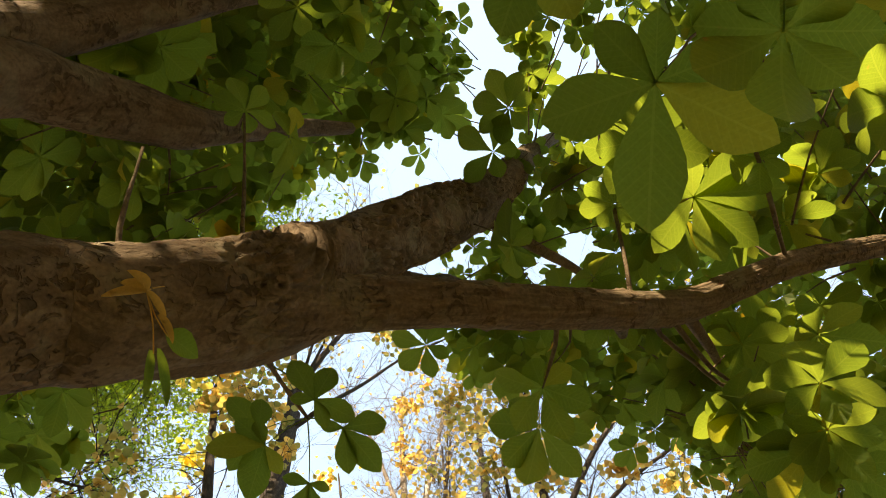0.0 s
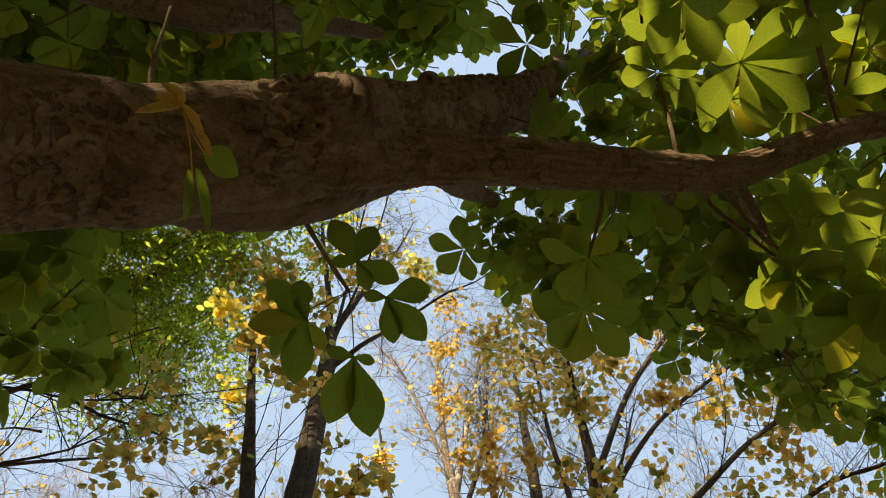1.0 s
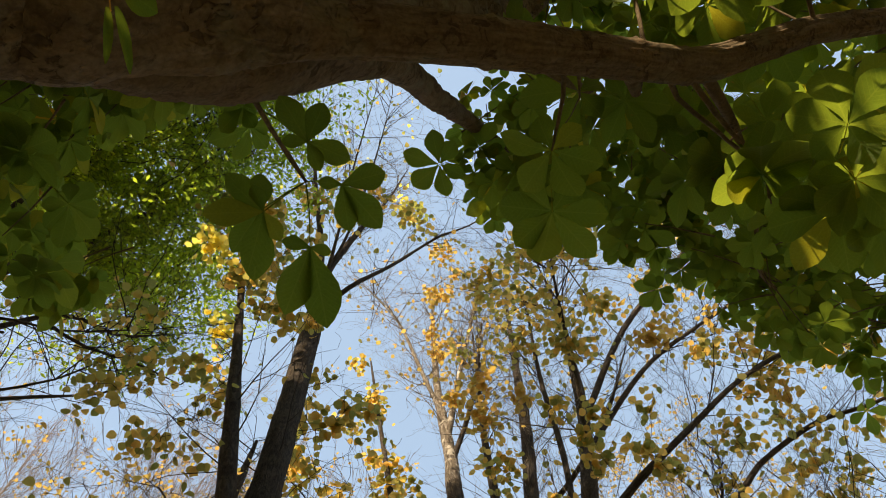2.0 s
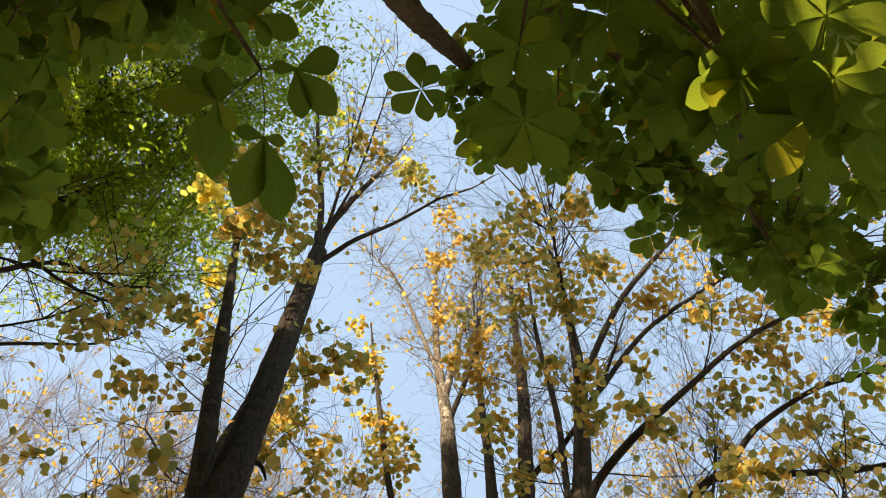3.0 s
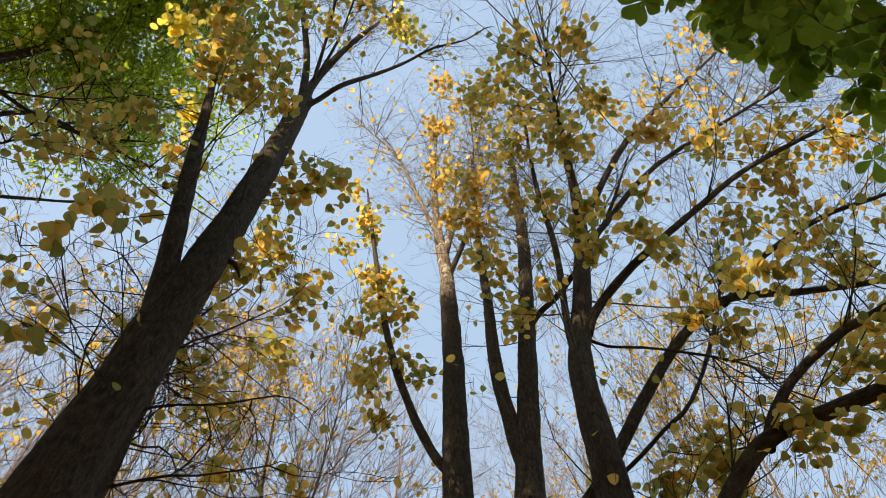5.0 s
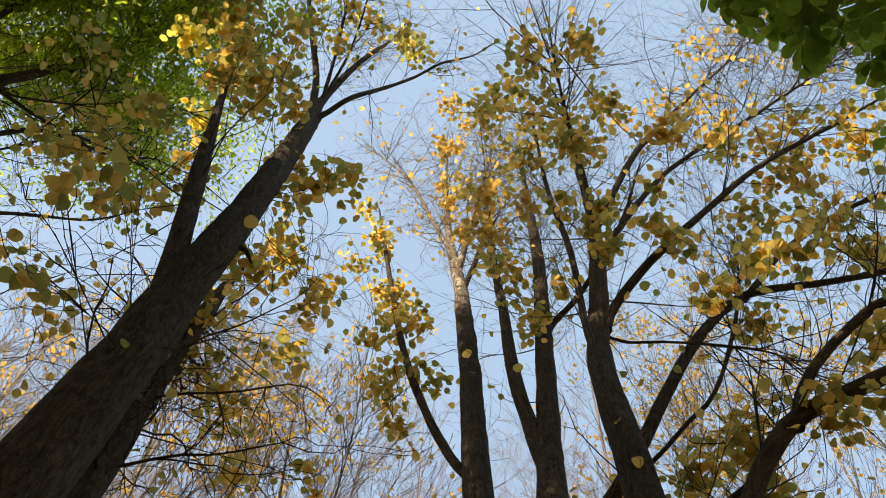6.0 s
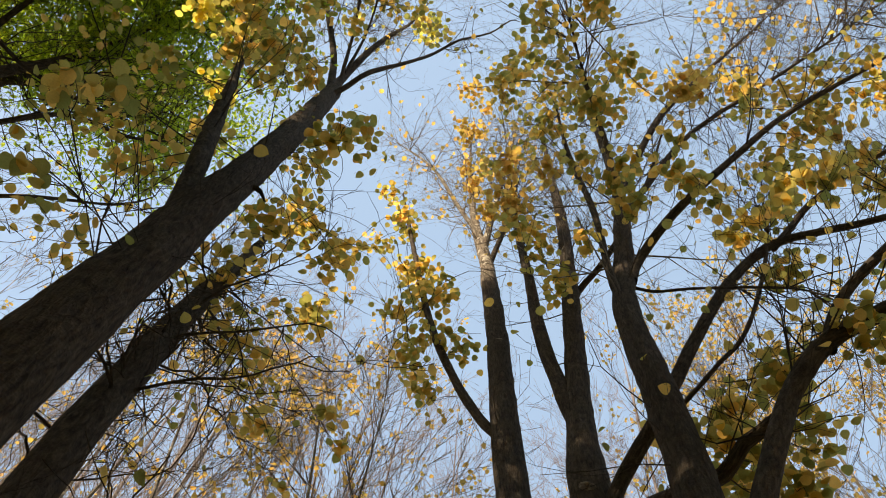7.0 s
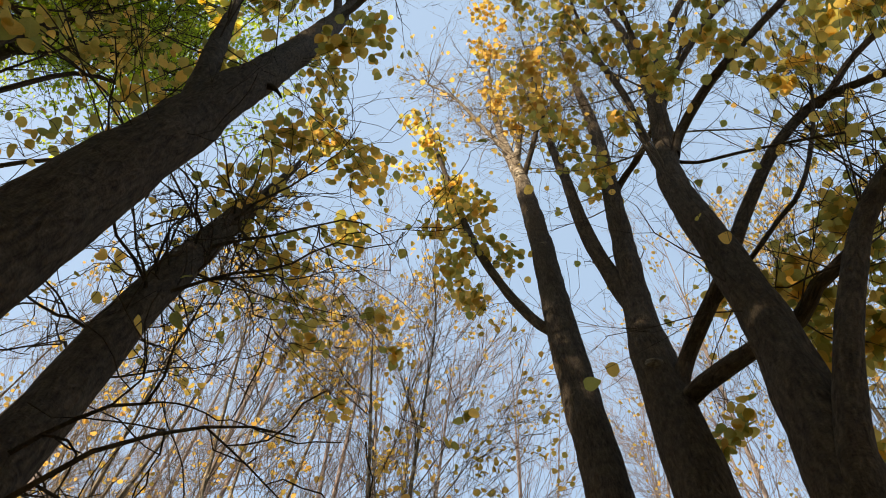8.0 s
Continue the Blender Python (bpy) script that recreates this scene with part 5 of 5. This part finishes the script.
shade_chestnut(-4.5, -2.8, 23.5, 4.3, 71)
shade_chestnut(1.6, -6.0, 19.0, 3.8, 72)
shade_chestnut(-2.4, -5.2, 13.0, 3.2, 73)
shade_chestnut(-8.6, -4.2, 20.0, 4.0, 74)


# ---- small-leaved green tree ----
GREEN_PLAN = [(-8.0, 3.45), (-7.57, 4.0), (-6.86, 4.66), (-6.11, 5.73), (-5.14, 6.33), (-4.64, 6.14), (-4.19, 5.26), (-3.44, 3.89), (-2.8, 2.78), (-2.69, 1.65), (-4.37, 0.98), (-7.41, 0.88)]


def green_tree():
    rng = random.Random(41)
    tree = tree_base("green_tree", (-8.6, 4.6, 0), "tall tree with a dense crown of small dark green leaves")
    lines = [stem("trunk", [(-8.6, 4.6, -0.1, 0.34), (-8.5, 4.6, 1.2, 0.27), (-8.3, 4.5, 6, 0.22), (-7.9, 4.4, 10, 0.18), (-7.2, 4.2, 13, 0.12), (-6.4, 4.2, 16.5, 0.05)], tree, BARK_LINDEN, 14, 0.2)]
    for rows in ([(-8.0, 4.4, 9.6, 0.11), (-6.6, 4.0, 11.8, 0.085), (-5.7, 4.0, 13.6, 0.06), (-4.4, 3.6, 15.6, 0.02)], [(-8.1, 4.45, 8.6, 0.07), (-7.2, 4.3, 10.4, 0.05), (-6.3, 4.5, 11.4, 0.04), (-5.6, 4.65, 12.4, 0.032), (-5.0, 5.1, 12.7, 0.024), (-4.6, 5.4, 13.4, 0.010)],
                 [(-8.2, 4.45, 8.0, 0.06), (-7.4, 4.75, 9.4, 0.045), (-6.8, 5.2, 10.8, 0.034), (-6.0, 5.5, 11.6, 0.026), (-5.5, 6.1, 12.9, 0.016), (-5.2, 6.2, 13.5, 0.008)],
                 [(-8.3, 4.5, 6.4, 0.05), (-6.4, 3.0, 8.6, 0.036), (-4.92, 3.09, 9.6, 0.026), (-4.46, 3.73, 9.8, 0.021), (-4.14, 4.14, 10.0, 0.017), (-3.81, 4.52, 10.4, 0.011), (-3.4, 4.9, 10.6, 0.006)], [(-6.4, 3.05, 8.55, 0.024), (-4.75, 3.44, 9.2, 0.017), (-4.12, 3.74, 9.5, 0.011), (-3.7, 4.0, 10.1, 0.006)], [(-8.25, 4.5, 6.6, 0.04), (-6.2, 4.3, 8.6, 0.026), (-4.81, 4.18, 9.0, 0.017), (-4.11, 4.14, 9.2, 0.011), (-3.7, 4.15, 9.9, 0.006)], [(-7.6, 4.3, 11.8, 0.06), (-6.0, 3.0, 14, 0.04), (-4.0, 2.6, 16, 0.012)], [(-7.0, 4.2, 13.5, 0.06), (-6.0, 4.9, 15.5, 0.03), (-5.2, 5.6, 16.6, 0.01)]):
        lines.append(stem("limb", rows, tree, BARK_LINDEN, 8, 0.25))
    starts, ways, longs, heap, leaves = [], [], [], Heap(), Heap()
    while len(starts) < 460:
        p = (rng.uniform(-8.0, -2.4), rng.uniform(0.5, 7.0))
        c = np.array((*p, rng.uniform(13.4, 15.8)))
        if inside(p, GREEN_PLAN) and not in_gap(c, 0.8):
            b = nearest(lines, c, rng)
            way = c - b
            long = np.linalg.norm(way)
            b = c - way / long * min(long, 1.6)
            starts.append(b), ways.append(way / long + np.array([0, 0, 0.1])), longs.append(min(long, 1.6) * 1.15)
    ends, heads = grow(heap, starts, ways, longs, np.full(len(starts), 0.009), 2, np.random.RandomState(42), -0.06, 44, 4)
    pl, tu, si = [], [], []
    for p, d in zip(ends, heads):
        for _ in range(5):
            pl.append(p - d * rng.uniform(0, 0.3) + np.array([rng.gauss(0, 0.08) for _ in range(3)]))
            tu.append(leaf_turn(rng, 30)), si.append(rng.uniform(0.065, 0.115))
    strew(leaves, NARROW, pl, tu, si, rng)
    part("branchwork", heap.mesh("branchwork", BARK_LINDEN), tree, kind="stuff")
    part("foliage", leaves.mesh("foliage", SMALL_GREEN), tree, kind="stuff")
    side_twigs(tree, lines[4:7], 70, 43, BARK_LINDEN, (0.6, 1.7), 3, 2, 0.0, (LINDEN_GOLD, ROUND), 0.05, (0.07, 0.1), 0.35)


green_tree()


# ---- bare trees behind ----
def bare_tree(at, height, seed, leaf, per_tip, label, bark=BARK_PALE, stems=3):
    rng = random.Random(seed)
    tree = tree_base("bare_tree", (at[0], at[1], 0), label, group="background trees")
    heap, lines = Heap(), []
    for k in range(stems):
        a = rng.uniform(0, 6.283)
        lean = rng.uniform(0.3, 1.6) if stems > 1 else 0.4
        r = (0.0034 if height > 18 else 0.0044) * height
        top = (at[0] + math.cos(a) * lean, at[1] + math.sin(a) * lean, height * rng.uniform(0.85, 1.0))
        mid = (at[0] + math.cos(a) * lean * 0.35 + rng.gauss(0, 0.1), at[1] + math.sin(a) * lean * 0.35 + rng.gauss(0, 0.1), height * 0.5)
        lines.append(stem("trunk", [(at[0] + rng.gauss(0, 0.1), at[1] + rng.gauss(0, 0.1), -0.1, r * 1.3), (at[0] + math.cos(a) * lean * 0.1, at[1] + math.sin(a) * lean * 0.1, height * 0.2, r), (*mid, r * 0.6), (*top, 0.006)], tree, bark, 8, 0.5, 0.0))
    at_rows, ways, longs = [], [], []
    for line in lines:
        for _ in range((30 if height > 18 else 15) // stems + 4):
            i = int(len(line) * rng.uniform(0.3, 0.97))
            at_rows.append(line[i][:3]), ways.append((rng.gauss(0, 0.42), rng.gauss(0, 0.42), 1.0)), longs.append(rng.uniform(1.8, 3.8) * (1.15 - i / len(line) * 0.5))
    ends, heads = grow(heap, at_rows, ways, longs, np.full(len(longs), 0.013), 3, np.random.RandomState(seed), 0.13, 27, 4, 0.09, least=0.0038, segs=(4, 2))
    tips = list(zip(ends, heads))
    part("branchwork", heap.mesh("branchwork", bark), tree, kind="stuff")
    if per_tip:
        pl, tu, si, out = [], [], [], Heap()
        for p, d in tips:
            if rng.random() < per_tip * 0.42:
                for _ in range(rng.choice((3, 5, 7))):
                    pl.append(p + np.array([rng.gauss(0, 0.09) for _ in range(3)]))
                    tu.append(leaf_turn(rng, 35)), si.append(rng.uniform(0.055, 0.095))
        strew(out, ROUND, pl, tu, si, rng)
        part("foliage", out.mesh("foliage", leaf), tree, kind="stuff")


GREY, GOLD = "bare pale-grey tree with fine upright twigs", "thin pale tree with sparse golden autumn leaves"
for n, (x, y, h, leaf, share, label) in enumerate((
    (-14.0, 13.5, 25.0, LINDEN_GOLD, 0.04, GREY), (-11.5, 12.5, 25.5, LINDEN_GOLD, 0.03, GREY), (-9.5, 13.5, 26.0, LINDEN_GOLD, 0.03, GREY), (-7.2, 12.5, 25.0, LINDEN_GOLD, 0.04, GREY), (-5.2, 13.5, 24.5, LINDEN_GOLD, 0.03, GREY), (-3.4, 13.0, 20.5, LINDEN_GOLD, 0.06, GREY),
    (-2.0, 16.0, 22.5, LINDEN_GOLD, 0.02, GREY), (0.2, 16.5, 22.0, LINDEN_GOLD, 0.02, GREY), (2.2, 14.5, 22.0, LINDEN_GOLD, 0.12, GREY), (4.2, 13.0, 22.0, LINDEN_GOLD, 0.3, GOLD), (6.2, 13.5, 22.0, LINDEN_GOLD, 0.3, GOLD), (8.6, 13.0, 21.0, LINDEN_GOLD, 0.3, GOLD), (11.0, 12.0, 20.0, LINDEN_GOLD, 0.25, GOLD),
    (-9.0, 8.6, 16.0, LINDEN_GOLD, 0.16, GOLD), (-6.4, 9.4, 15.5, LINDEN_GOLD, 0.18, GOLD), (-4.2, 9.8, 15.0, LINDEN_GOLD, 0.22, GOLD), (-2.6, 10.4, 14.5, LINDEN_GOLD, 0.2, GOLD), (9.0, 8.0, 17.0, LINDEN_GOLD, 0.25, GOLD), (-11.5, 6.0, 17.0, LINDEN_GOLD, 0.06, GOLD))):
    bare_tree((x, y), h, 60 + n, leaf, share, label, BARK_LIT_PALE if label == GOLD else BARK_PALE)


# ---- unseen trees added all round, to keep low skylight off the grove ----
def woodland_tree(seed):
    rng = random.Random(seed)
    tree = tree_base("woodland_tree", (0, 0, 0), "unseen broad tree in olive and brown leaf, added to block low skylight", group="surrounding wood")
    lines = [stem("trunk", [(0, 0, -0.1, 0.3), (0.05, 0, 1, 0.22), (0.1, 0.1, 6, 0.16), (0, 0, 13, 0.03)], tree, BARK_LINDEN, 10, 0.5, 0.0)]
    for k in range(8):
        a, z = k * 2.4, 2.5 + k
        lines.append(stem("limb", [(0.05, 0.05, z, 0.07), (math.cos(a) * 1.5, math.sin(a) * 1.5, z + 0.8, 0.05), (math.cos(a) * 3, math.sin(a) * 3, z + 1.8, 0.015)], tree, BARK_LINDEN, 6, 0.5, 0.0))
    pl, tu, si, heap = [], [], [], Heap()
    while len(pl) < 2600:
        u = np.array([rng.uniform(-1, 1) for _ in range(3)])
        if 0.3 < np.linalg.norm(u) < 1:
            pl.append(np.array((0, 0, 7.5)) + u * np.array((3.6, 3.6, 6.0)) + np.array([rng.gauss(0, 0.2) for _ in range(3)]))
            tu.append(leaf_turn(rng, 35)), si.append(rng.uniform(0.25, 0.42))
    strew(heap, ROUND_FAR, pl, tu, si, rng)
    part("foliage", heap.mesh("foliage", LINDEN), tree, kind="stuff")
    return tree


def surround():
    rng = random.Random(90)
    kinds = [woodland_tree(91), woodland_tree(92)]
    for k, tree in enumerate(kinds):
        tree.matrix_basis = pose(24 * (1 - 2 * k), -10, 0)
    for ring, (away, count) in enumerate(((21, 20), (27, 24), (35, 26))):
        for k in range(count):
            a = (k + 0.5 * (ring % 2) + rng.uniform(-0.25, 0.25)) / count * 2 * math.pi
            d = away + rng.uniform(-1.5, 1.5)
            copy_thing(kinds[(k + ring) % 2], pose(d * math.cos(a), 3 + d * math.sin(a), 0, 0, 0, rng.uniform(0, 360)))


surround()
